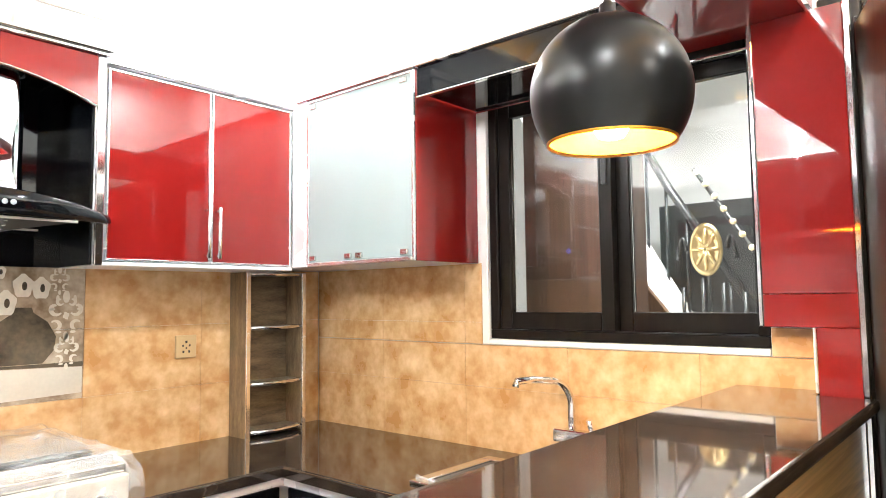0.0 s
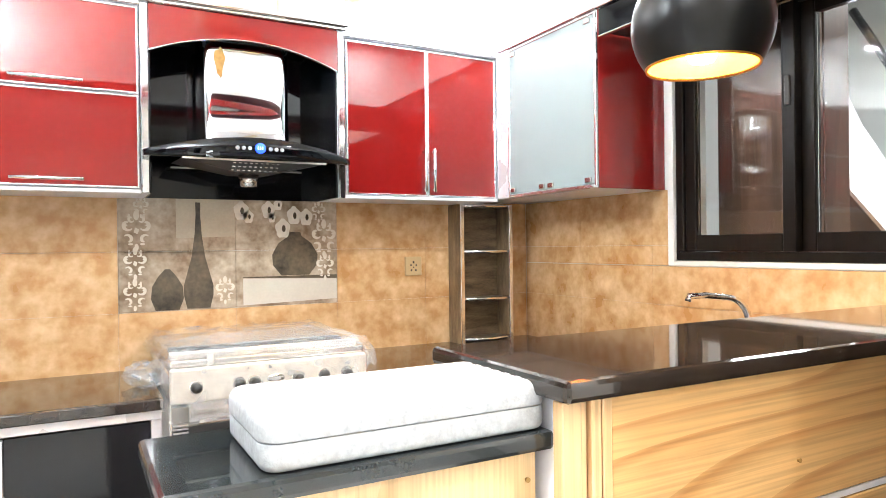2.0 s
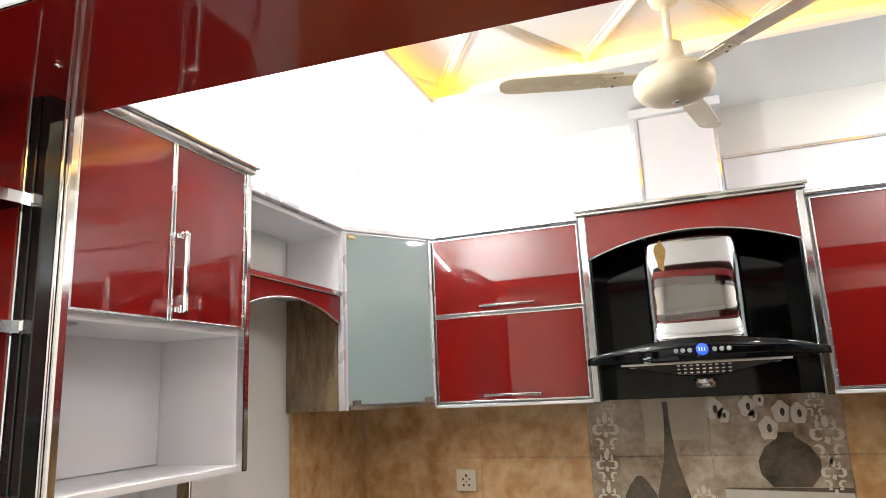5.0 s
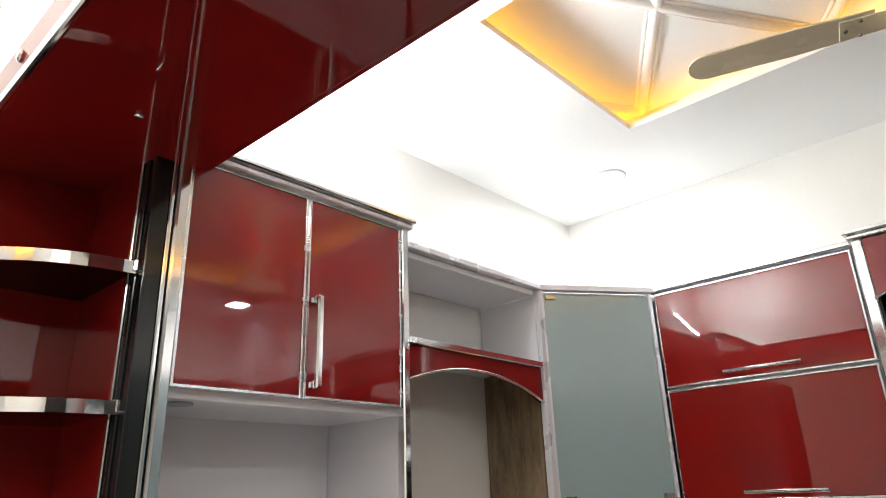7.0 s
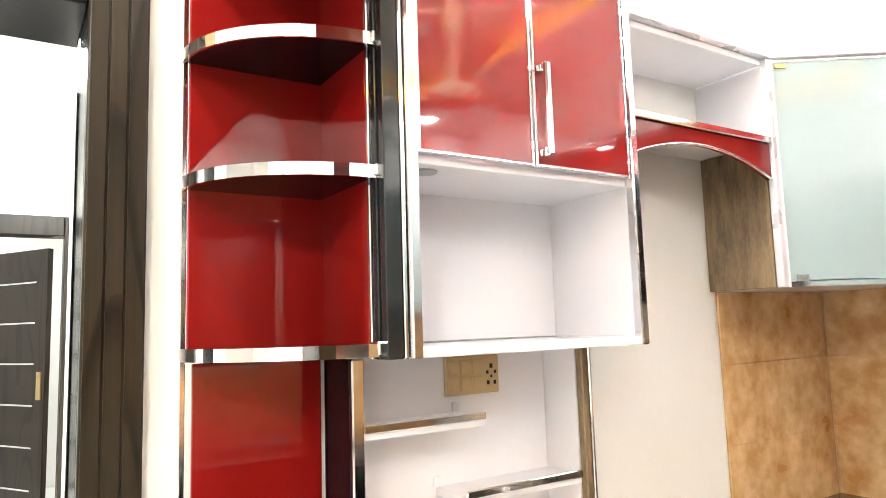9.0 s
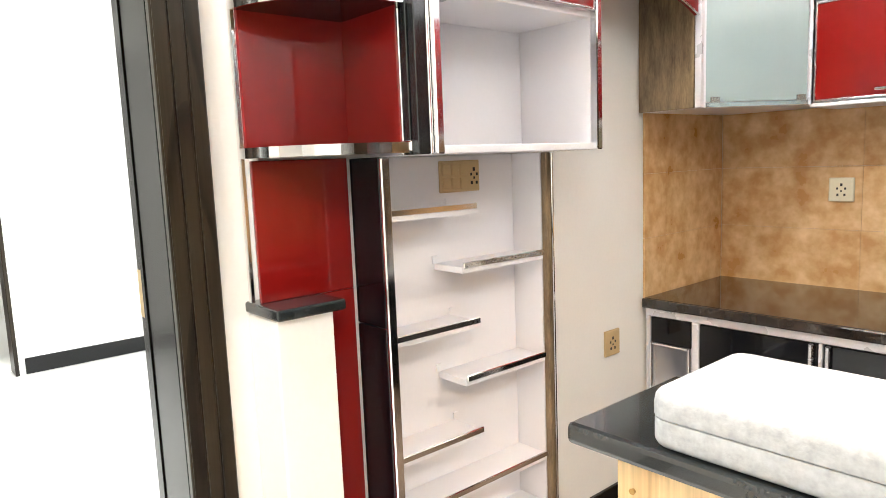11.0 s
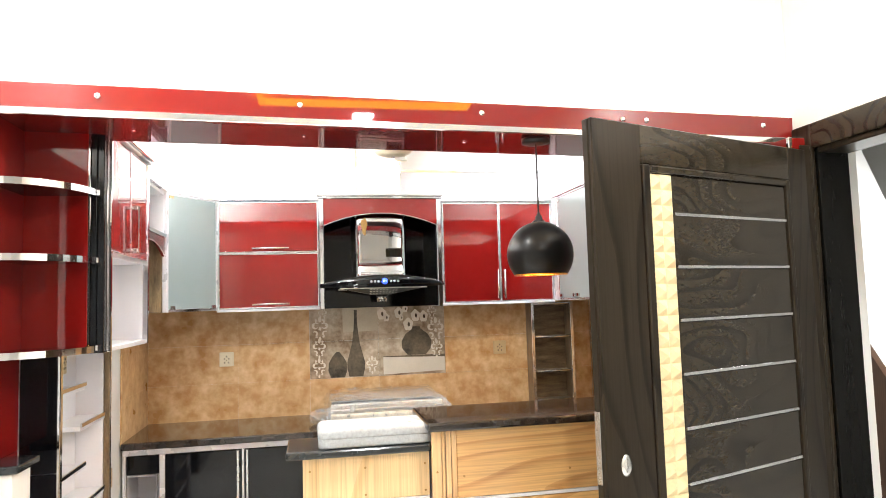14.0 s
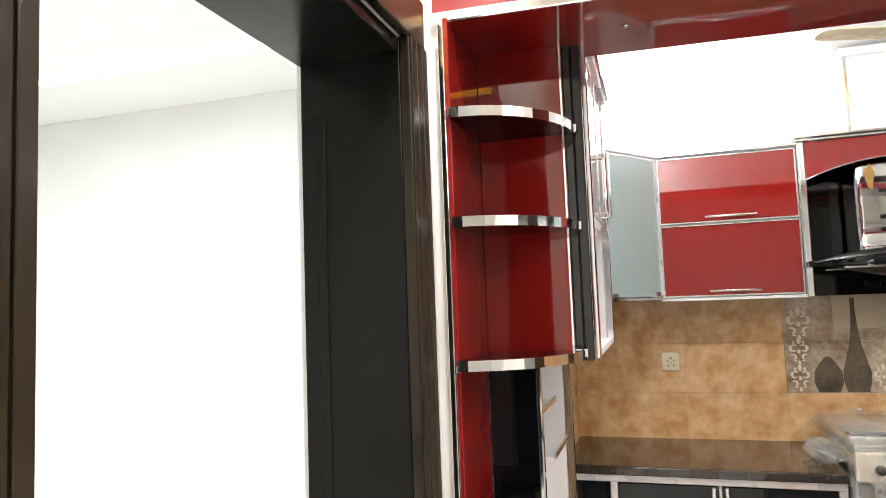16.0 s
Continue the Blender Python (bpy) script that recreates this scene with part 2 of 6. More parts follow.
M_RUST = material("brown_sticker_residue", (0.33, 0.19, 0.05), 0.6, vary=0.25, scale=40)
M_MURAL = material("printed_mural_ground", (0.20, 0.135, 0.08), 0.25, colour2=(0.60, 0.50, 0.38), scale=6, fine=40, bump=0.0, low=0.36, high=0.66)
M_VASE = material("printed_vase", (0.03, 0.025, 0.018), 0.25, colour2=(0.15, 0.115, 0.075), scale=9, fine=60, bump=0.0)
M_FLOWER = material("printed_flower", (0.70, 0.64, 0.54), 0.25, vary=0.1, scale=30, bump=0.0)
M_MURALW = material("printed_light_panel", (0.62, 0.57, 0.49), 0.25, vary=0.08, scale=9, bump=0.0)
M_MURALB = material("printed_beige_panel", (0.46, 0.39, 0.29), 0.25, vary=0.12, scale=9, bump=0.0)

# ---- building helpers ----
ORIGIN = {}


def box(x0, x1, y0, y1, z0, z1, bev=0.0015, bm=None):
    """A box with its long edges broken, added to bm if given."""
    b = bmesh.new()
    bmesh.ops.create_cube(b, size=1)
    sx, sy, sz = abs(x1 - x0), abs(y1 - y0), abs(z1 - z0)
    bmesh.ops.scale(b, vec=(sx, sy, sz), verts=b.verts)
    bmesh.ops.translate(b, vec=((x0 + x1) / 2, (y0 + y1) / 2, (z0 + z1) / 2), verts=b.verts)
    bev = min(bev, 0.3 * min(sx, sy, sz))
    if bev > 0:
        bmesh.ops.bevel(b, geom=b.edges[:], offset=bev, segments=1 if bev < 0.004 else 3, affect="EDGES", profile=0.5)
    return join(bm, b)


def join(bm, b):
    if bm is None:
        return b
    me = bpy.data.meshes.new("tmp")
    b.to_mesh(me)
    b.free()
    bm.from_mesh(me)
    bpy.data.meshes.remove(me)
    return bm


def turned(profile, cx, cy, cz=0.0, seg=32, bm=None, axis="Z", arc=1.0):
    """A body of revolution from (radius, height) pairs about an upright (or other) axis."""
    b = bmesh.new()
    rows = []
    for r, h in profile:
        row = []
        for i in range(seg):
            a = 2 * math.pi * i / seg
            c, s = r * math.cos(a), r * math.sin(a)
            co = {"Z": (c, s, h), "Y": (c, h, s), "X": (h, c, s)}[axis]
            row.append(b.verts.new((cx + co[0], cy + co[1], cz + co[2])))
        rows.append(row)
    for a, c in zip(rows, rows[1:]):
        for i in range(seg):
            b.faces.new((a[i], a[(i + 1) % seg], c[(i + 1) % seg], c[i]))
    if profile[0][0] > 1e-5:
        b.faces.new(rows[0][::-1])
    if profile[-1][0] > 1e-5:
        b.faces.new(rows[-1])
    bmesh.ops.remove_doubles(b, verts=b.verts, dist=1e-6)
    bmesh.ops.recalc_face_normals(b, faces=b.faces)
    for f in b.faces:
        f.smooth = len(f.verts) <= 4
    return join(bm, b)


def rod(p, q, r, seg=10, bm=None):
    """A round bar from p to q."""
    p, q = Vector(p), Vector(q)
    b = bmesh.new()
    d = q - p
    bmesh.ops.create_cone(b, cap_ends=True, segments=seg, radius1=r, radius2=r, depth=d.length)
    bmesh.ops.transform(b, matrix=Matrix.Translation((p + q) / 2) @ d.to_track_quat("Z", "Y").to_matrix().to_4x4(), verts=b.verts)
    for f in b.faces:
        f.smooth = len(f.verts) == 4
    return join(bm, b)


def tube(points, r, seg=10, bm=None):
    """A bent round bar along points."""
    b = bmesh.new()
    pts = [Vector(p) for p in points]
    rows = []
    for i, p in enumerate(pts):
        d = (pts[min(i + 1, len(pts) - 1)] - pts[max(i - 1, 0)]).normalized()
        q = d.to_track_quat("Z", "Y").to_matrix()
        rows.append([b.verts.new(p + q @ Vector((r * math.cos(a), r * math.sin(a), 0))) for a in [2 * math.pi * k / seg for k in range(seg)]])
    for a, c in zip(rows, rows[1:]):
        k = min(range(seg), key=lambda j: (a[0].co - c[j].co).length)
        for i in range(seg):
            f = b.faces.new((a[i], a[(i + 1) % seg], c[(i + 1 + k) % seg], c[(i + k) % seg]))
            f.smooth = True
    b.faces.new(rows[0][::-1])
    b.faces.new(rows[-1])
    bmesh.ops.recalc_face_normals(b, faces=b.faces)
    return join(bm, b)


def slab(outline, depth, place, bm=None, bev=0.0):
    """A plate: outline of (u, v), thickness depth along +w, laid into the world by the 4x4 place (u, v, w to x, y, z)."""
    b = bmesh.new()
    f = b.faces.new([b.verts.new((u, v, 0)) for u, v in outline])
    out = bmesh.ops.extrude_face_region(b, geom=[f])
    bmesh.ops.translate(b, vec=(0, 0, depth), verts=[v for v in out["geom"] if isinstance(v, bmesh.types.BMVert)])
    bmesh.ops.recalc_face_normals(b, faces=b.faces)
    if bev:
        bmesh.ops.bevel(b, geom=b.edges[:], offset=bev, segments=2, affect="EDGES", profile=0.5)
    bmesh.ops.transform(b, matrix=place, verts=b.verts)
    bmesh.ops.recalc_face_normals(b, faces=b.faces)
    return join(bm, b)


def axes(origin, u, v):
    """The 4x4 that lays u and v along given directions."""
    u, v = Vector(u).normalized(), Vector(v).normalized()
    w = u.cross(v)
    m = Matrix((u, v, w)).transposed().to_4x4()
    m.translation = Vector(origin)
    return m


def mesh_object(name, bm, mat, org=Vector((0, 0, 0))):
    me = bpy.data.meshes.new(name)
    bmesh.ops.translate(bm, vec=-org, verts=bm.verts)
    bm.to_mesh(me)
    bm.free()
    me.materials.append(mat)
    return new(name, me)


def thing(name, org, label, category, group="", kind=""):
    ob = new(name)
    ob.empty_display_size = 0.1
    ob.location = org
    ORIGIN[ob] = Vector(org)
    return tagged(ob, label, category, group, kind)


def part(name, bm, mat, parent, label=""):
    org = ORIGIN[parent]
    ob = mesh_object(name, bm, mat, org)
    ob.parent = parent
    ORIGIN[ob] = org
    return tagged(ob, label)


def mono(name, bm, mat, label, category, group="", kind=""):
    co = [v.co for v in bm.verts]
    lo = [min(c[i] for c in co) for i in range(3)]
    hi = [max(c[i] for c in co) for i in range(3)]
    org = Vector(((lo[0] + hi[0]) / 2, (lo[1] + hi[1]) / 2, lo[2]))
    ob = mesh_object(name, bm, mat, org)
    ob.location = org
    ORIGIN[ob] = org
    return tagged(ob, label, category, group, kind)


def arc_points(x0, x1, z_end, z_mid, n=14):
    """Points of a shallow arch from x0 to x1."""
    return [(x0 + (x1 - x0) * i / n, z_end + (z_mid - z_end) * (1 - (2 * i / n - 1) ** 2)) for i in range(n + 1)]

# ---- structure ----
XL, XR, YB, YK = -1.0, 1.96, -2.135, -1.80
# Unseen lounge end, set far back to dim what the gloss fronts mirror.
SOUTH = -8.8


def many(boxes, bev=0.0015):
    b = bmesh.new()
    for q in boxes:
        box(*q, bev=bev, bm=b)
    return b


wall_left = mono("wall_left", many([(-1.30, XL, YB + 0.002, 0, 0, 3.05), (-1.30, -1.045, -2.30, YB, 0, 3.05), (-1.30, -1.045, -3.205, -2.30, 2.05, 3.05),
                 (-1.30, -1.045, SOUTH, -3.205, 0, 3.05)], 0), M_WALL, "white painted plaster wall with a doorway", "wall", kind="structure")
wall_back = mono("wall_back", box(-1.30, 2.2, 0, 0.2, 0, 3.05, 0), M_WALL, "white painted plaster wall behind the kitchen cabinets", "wall", kind="structure")
wall_right = mono("wall_right", many([(XR, 2.16, -1.0, 0, 0, 3.05), (XR, 2.16, -2.0, -1.0, 0, 1.19), (XR, 2.16, -2.0, -1.0, 2.15, 3.05), (XR, 2.16, -2.24, -2.0, 0, 3.05),
                  (XR, 2.16, -3.34, -2.24, 2.06, 3.05), (XR, 2.16, SOUTH, -3.34, 0, 3.05)], 0), M_WALL, "white painted plaster wall with window and doorway", "wall", kind="structure")
wall_header = mono("wall_header", box(XL + 0.002, XR - 0.002, YB + 0.002, YK, 2.20, 3.05, 0), M_WALL, "white painted wall above the red kitchen beam", "wall", kind="structure")
wall_south = mono("wall_south", box(-1.30, 2.16, SOUTH - 0.2, SOUTH, 0, 3.05, 0), M_WALL, "plain white painted wall added to close the lounge, unseen", "wall", kind="structure")
floor_kitchen = mono("floor", box(XL, XR, -2.13, 0, -0.05, -0.006, 0), M_GROUT, "wood-look tiled kitchen floor", "floor", kind="structure")
floor_lounge = mono("floor_lounge", box(-1.30, 2.16, SOUTH, -2.132, -0.05, 0, 0), M_FLOOR, "white polished marble tile floor of the lounge", "floor", kind="structure")
ceiling_lounge = mono("ceiling_lounge", box(-1.30, 2.16, SOUTH, YK, 3.05, 3.15, 0), M_CEIL, "white painted lounge ceiling", "ceiling", kind="structure")

# kitchen ceiling with a sunk coffer, its lattice of mouldings and the lip that hides the strip lights
CX0, CX1, CY0, CY1, CTOP = -0.40, 1.30, -1.295, -0.553, 2.70
b = many([(XL, CX0, YK, 0, CEIL, CEIL + 0.02), (CX1, XR, YK, 0, CEIL, CEIL + 0.02), (CX0, CX1, YK, CY0, CEIL, CEIL + 0.02), (CX0, CX1, CY1, 0, CEIL, CEIL + 0.02),
          (CX0 - 0.1, CX1 + 0.1, CY0 - 0.1, CY1 + 0.1, CTOP, CTOP + 0.03),
          (CX0 - 0.12, CX0 - 0.1, CY0 - 0.1, CY1 + 0.1, CEIL + 0.02, CTOP), (CX1 + 0.1, CX1 + 0.12, CY0 - 0.1, CY1 + 0.1, CEIL + 0.02, CTOP),
          (CX0 - 0.12, CX1 + 0.12, CY0 - 0.12, CY0 - 0.1, CEIL + 0.02, CTOP), (CX0 - 0.12, CX1 + 0.12, CY1 + 0.1, CY1 + 0.12, CEIL + 0.02, CTOP),
          (XL - 0.2, XR + 0.2, YK - 0.1, 0.2, 2.80, 2.85)], 0)
span = CY1 - CY0 + 0.16
for k in range(-2, 4):
    for sgn in (1, -1):
        xa = 0.45 + (k - 0.5) * span * 0.62
        xb = xa + sgn * span * 0.62
        for (px, py), (qx, qy) in [(((xa), CY0 - 0.08), ((xb), CY1 + 0.08))]:
            lo, hi = CX0 - 0.08, CX1 + 0.08
            t0, t1 = 0.0, 1.0
            if px != qx:
                ta, tb = (lo - px) / (qx - px), (hi - px) / (qx - px)
                t0, t1 = max(0.0, min(ta, tb)), min(1.0, max(ta, tb))
            if t1 - t0 > 0.05:
                p = (px + (qx - px) * t0, py + (qy - py) * t0, CTOP)
                q = (px + (qx - px) * t1, py + (qy - py) * t1, CTOP)
                rod(p, q, 0.016, 10, b)
                d = (Vector(q) - Vector(p)).normalized().cross(Vector((0, 0, 1))) * 0.02
                rod(Vector(p) + d, Vector(q) + d, 0.007, 6, b)
                rod(Vector(p) - d, Vector(q) - d, 0.007, 6, b)
ceiling_kitchen = mono("ceiling", b, M_CEIL, "white kitchen ceiling with a lit coffer and lattice mouldings", "ceiling", kind="structure")
cove = thing("cove_light", (0.45, -0.92, CEIL + 0.02), "amber LED strip lighting hidden inside the ceiling coffer", "light")
for nm, q in (("strip", (CX0 - 0.095, CX0 - 0.085, CY0 - 0.08, CY1 + 0.08)), ("strip", (CX1 + 0.085, CX1 + 0.095, CY0 - 0.08, CY1 + 0.08)),
              ("strip", (CX0 - 0.08, CX1 + 0.08, CY0 - 0.095, CY0 - 0.085)), ("strip", (CX0 - 0.08, CX1 + 0.08, CY1 + 0.085, CY1 + 0.095))):
    part(nm, box(*q, CEIL + 0.024, CEIL + 0.05, 0), M_COVE, cove)


def downlight(x, y, z, r=0.045):
    d = thing("downlight", (x, y, z), "round white recessed LED downlight, switched on, the larger lounge ones added", "light", "ceiling downlights")
    part("ring", turned([(r, 0), (r + 0.012, 0), (r + 0.010, -0.006), (r, -0.006)], x, y, z), M_CEIL, d)
    part("diffuser", turned([(0, -0.004), (r, -0.004), (r, -0.001), (0, -0.001)], x, y, z), M_DOWN, d)


for dx, dy in DOWNLIGHTS:
    downlight(dx, dy, CEIL)
# Larger discs added to stand for the lounge fill lamps.
for dx, dy in LOUNGE_FILLS:
    downlight(dx, dy, HIGH, 0.09)

# ---- red beam over the opening ----
beam = thing("beam_cladding", (0.48, -1.97, 2.13), "red gloss beam cladding with chrome trim over the opening", "beam")
part("front_panel", box(-1.03, XR - 0.002, YB - 0.012, YB, 2.148, 2.232), M_RED, beam)
part("soffit_panel", box(XL + 0.005, XR - 0.004, YB - 0.010, YK, 2.125, 2.137), M_RED, beam)
part("back_panel", box(XL + 0.005, XR - 0.004, YK, YK + 0.012, 2.127, 2.165), M_RED, beam)
part("edge_trim", box(-1.03, XR - 0.002, YB - 0.020, YB - 0.010, 2.122, 2.148, 0.003), M_CHROME, beam)
for sx in (-0.675, -0.012, 0.648, 1.21, 1.31, 1.82):
    part("screw_cap", turned([(0.011, 0), (0.011, -0.005), (0.007, -0.008), (0.0, -0.008)], sx, YB - 0.012, 2.195, 16, axis="Y"), M_CHROME, beam, "chrome screw cap")
for sx in (-0.60, -0.0, 0.62):
    part("screw_cap", turned([(0.008, 0), (0.008, -0.004), (0.0, -0.006)], sx, -1.98, 2.125, 14), M_CHROME, beam, "chrome screw cap")

beam.location.z -= 0.004
beam.rotation_euler = (0, radians(1.1), 0)

# ---- curved red corner shelf on the end of the wall ----
shelf = thing("corner_shelf", (-0.9, -2.0, 1.0), "red gloss quarter-round display shelf with chrome edges", "shelf")
part("side_panel", box(XL, XL + 0.012, YB - 0.03, -1.888, 1.36, 2.150), M_RED, shelf)
part("lower_panel", box(XL, XL + 0.010, YB - 0.02, -1.905, 1.022, 1.345), M_RED, shelf)
part("back_panel", box(XL + 0.012, -0.775, -1.900, -1.888, 1.36, 2.150), M_RED, shelf)
part("lower_panel", box(XL, XL + 0.010, -2.018, -1.905, 0.0, 1.021), M_RED, shelf)
part("edge_profile", box(XL - 0.009, XL + 0.004, YB - 0.042, YB - 0.031, 1.025, 2.155, 0.002), M_CHROME, shelf)
part("end_profile", box(-0.775, -0.766, -1.900, -1.880, 1.345, 2.148, 0.002), M_CHROME, shelf)
part("upright", box(-0.765, -0.745, -1.896, -1.850, 1.345, 2.148, 0.002), M_DARKCHROME, shelf, "glossy black upright")
part("upright", box(-0.7435, -0.721, -1.892, -1.859, 1.345, 2.148, 0.002), M_DARKCHROME, shelf, "glossy black upright")
part("upright", box(-0.7435, -0.719, -1.8585, -1.8495, 1.345, 2.148, 0.002), M_CHROME, shelf, "chrome upright")


def quarter(z, thick, inset=0.0):
    cx, cy = XL + 0.01, -1.89
    rx, ry = 0.245 - inset, 0.285 - inset
    pts = [(cx, cy)] + [(cx + rx * math.sin(a), cy - ry * math.cos(a)) for a in [math.pi / 2 * i / 16 for i in range(17)]]
    return pts


for z in (1.915, 1.668, 1.352):
    s = part("shelf_board", slab(quarter(z, 0.02, 0.004), 0.020, axes((0, 0, z), (1, 0, 0), (0, 1, 0))), M_BLACK, shelf, "black quarter-round shelf")
    b = bmesh.new()
    arc = quarter(z, 0.02)[1:]
    ring = [[b.verts.new((x + (x - XL) * k, y + (y + 1.89) * k, zz)) for k, zz in ((0, z - 0.002), (0.02, z - 0.002), (0.02, z + 0.021), (0, z + 0.021))] for x, y in arc]
    for p, q in zip(ring, ring[1:]):
        for i in range(4):
            f = b.faces.new((p[i], p[(i + 1) % 4], q[(i + 1) % 4], q[i]))
            f.smooth = False
    b.faces.new(ring[0])
    b.faces.new(ring[-1][::-1])
    bmesh.ops.recalc_face_normals(b, faces=b.faces)
    part("chrome_edge", b, M_CHROME, s, "bent chrome edge")
for z in (1.925, 1.678, 1.362):
    part("bracket", box(-0.768, -0.735, -1.902, -1.88, z - 0.008, z + 0.014, 0.002), M_CHROME, shelf)
pier = mono("low_pier", box(-1.043, -0.905, YB - 0.03, -2.02, 0, 0.995, 0.004), M_WALL, "white painted low wall end", "wall", kind="structure")
mono("pier_cap", box(-1.06, -0.885, YB - 0.035, -1.995, 0.996, 1.022, 0.006), M_GRANITE2, "black granite cap on the low white pier", "capstone")

# ---- left tower ----
TX, TY0, TY1 = -0.715, -1.845, -1.25


def handle_bar(parent, p, q, out, r=0.007):
    """A chrome bar handle with two posts; out: the direction away from the door."""
    p, q, out = Vector(p), Vector(q), Vector(out)
    d = (q - p).normalized()
    h = part("handle", rod(p + out * 0.03, q + out * 0.03, r, 12), M_CHROME, parent, "chrome bar handle")
    for c in (p + d * 0.012, q - d * 0.012):
        part("handle_post", rod(c, c + out * 0.03, r * 0.8, 10), M_CHROME, h)


tower = thing("wall_cabinet", (-0.86, -1.55, 1.345), "red gloss two-door wall cabinet over an open white niche", "cabinet")
part("side", box(XL + 0.002, TX - 0.02, TY0, TY0 + 0.016, 1.35, 2.16), M_LAM, tower)
part("side", box(XL + 0.002, TX - 0.02, TY1 - 0.016, TY1, 1.35, 2.16), M_LAM, tower)
part("floor_board", box(XL + 0.002, TX, TY0 + 0.017, TY1 - 0.017, 1.345, 1.363), M_LAM, tower)
part("middle_board", box(XL + 0.002, TX - 0.02, TY0 + 0.017, TY1 - 0.017, 1.70, 1.718), M_LAM, tower)
part("top_board", box(XL + 0.002, TX - 0.02, TY0 + 0.017, TY1 - 0.017, 2.144, 2.16), M_LAM, tower)
part("back_board", box(XL + 0.003, XL + 0.009, TY0 + 0.018, TY1 - 0.018, 1.365, 2.142), M_LAM, tower)
part("grommet", turned([(0.018, 0), (0.028, 0), (0.028, -0.003), (0.018, -0.003)], -0.79, -1.77, 1.6995), M_ICON, tower)
for y in (TY0 - 0.003, TY1 - 0.018):
    part("chrome_profile", box(TX - 0.018, TX + 0.006, y, y + 0.022, 1.345, 2.165, 0.003), M_CHROME, tower)
part("stone_edging", box(XL + 0.01, TX - 0.02, TY1 + 0.001, TY1 + 0.012, 1.345, 2.16), M_STONE, tower, "brown travertine laminate side")
mid = (TY0 + TY1) / 2
for y0, y1, hy in ((TY0 + 0.02, mid - 0.002, None), (mid + 0.002, TY1 - 0.02, mid + 0.018)):
    d = part("door", box(TX - 0.016, TX, y0 + 0.006, y1 - 0.006, 1.722, 2.155), M_RED, tower, "red gloss door")
    for q in ((y0, y0 + 0.006, 1.716, 2.161), (y1 - 0.006, y1, 1.716, 2.161), (y0 + 0.006, y1 - 0.006, 1.716, 1.722), (y0 + 0.006, y1 - 0.006, 2.155, 2.161)):
        part("door_edge", box(TX - 0.016, TX + 0.002, q[0], q[1], q[2], q[3], 0.001), M_ALU, d)
    if hy:
        h = part("handle", box(TX + 0.022, TX + 0.034, hy - 0.008, hy + 0.008, 1.735, 1.932, 0.004), M_CHROME, d, "flat chrome bow handle")
        for z in (1.735, 1.914):
            part("handle_post", box(TX, TX + 0.023, hy - 0.007, hy + 0.007, z, z + 0.018, 0.003), M_CHROME, h)
part("cornice", box(XL + 0.002, TX + 0.016, TY0 - 0.004, TY1 + 0.012, 2.163, 2.176, 0.003), M_SILVERW, tower)
part("cornice_cap", box(XL + 0.002, TX + 0.026, TY0 - 0.004, TY1 + 0.016, 2.177, 2.188, 0.003), M_CHROME, tower)

# shelf rack below it
LX, LY0, LY1 = -0.862, -1.885, -1.30
rack = thing("shelf_rack", (-0.93, -1.59, 0), "tall white open rack with staggered chrome-edged shelves", "shelf")
part("black_side", box(XL + 0.011, LX - 0.006, LY0 - 0.014, LY0, 0.0, 0.93), M_BLACK, rack, "black gloss side panel")
part("black_side", box(XL + 0.011, LX - 0.006, LY0 - 0.014, LY0, 0.933, 1.343), M_BLACK, rack, "black gloss side panel")
part("side", box(XL + 0.002, LX - 0.02, LY1 - 0.014, LY1, 0.08, 1.343), M_LAM, rack)
part("side", box(XL + 0.012, LX - 0.02, LY0 + 0.001, LY0 + 0.014, 0.08, 1.343), M_LAM, rack)
part("back_board", box(XL + 0.002, XL + 0.008, LY0 + 0.015, LY1 - 0.015, 0.08, 1.343), M_LAM, rack)
part("floor_board", box(XL + 0.009, LX, LY0 + 0.015, LY1 - 0.015, 0.06, 0.08), M_LAM, rack)
part("chrome_upright", box(LX - 0.018, LX + 0.004, LY0 - 0.012, LY0 + 0.014, 0.0, 1.343, 0.003), M_CHROME, rack)
part("stone_upright", box(LX - 0.018, LX + 0.004, LY1 - 0.014, LY1 + 0.006, 0.0, 1.343, 0.003), M_STONE, rack)
part("chrome_upright", box(LX - 0.016, LX + 0.006, LY1 + 0.007, LY1 + 0.016, 0.0, 1.343, 0.002), M_CHROME, rack)
for i, z in enumerate((1.205, 1.049, 0.894, 0.740, 0.584, 0.429, 0.27, 0.15)):
    ya, yb = (LY0 + 0.016, -1.585) if i in (0, 2, 4) else (-1.64, LY1 - 0.016) if i in (1, 3) else (LY0 + 0.016, LY1 - 0.016)
    s = part("shelf_board", box(XL + 0.010, LX - 0.012, ya, yb, z - 0.018, z, 0.001), M_LAM, rack)
    part("shelf_edge", box(LX - 0.011, LX - 0.004, ya, yb, z - 0.005, z + 0.012, 0.002), M_CHROME, s, "chrome shelf edge")
    if i < 5:
        yc = yb if i % 2 == 0 else ya
        part("shelf_stop", box(XL + 0.010, XL + 0.016, yc - 0.008, yc + 0.008, z, z + 0.022, 0.001), M_LAM, s)


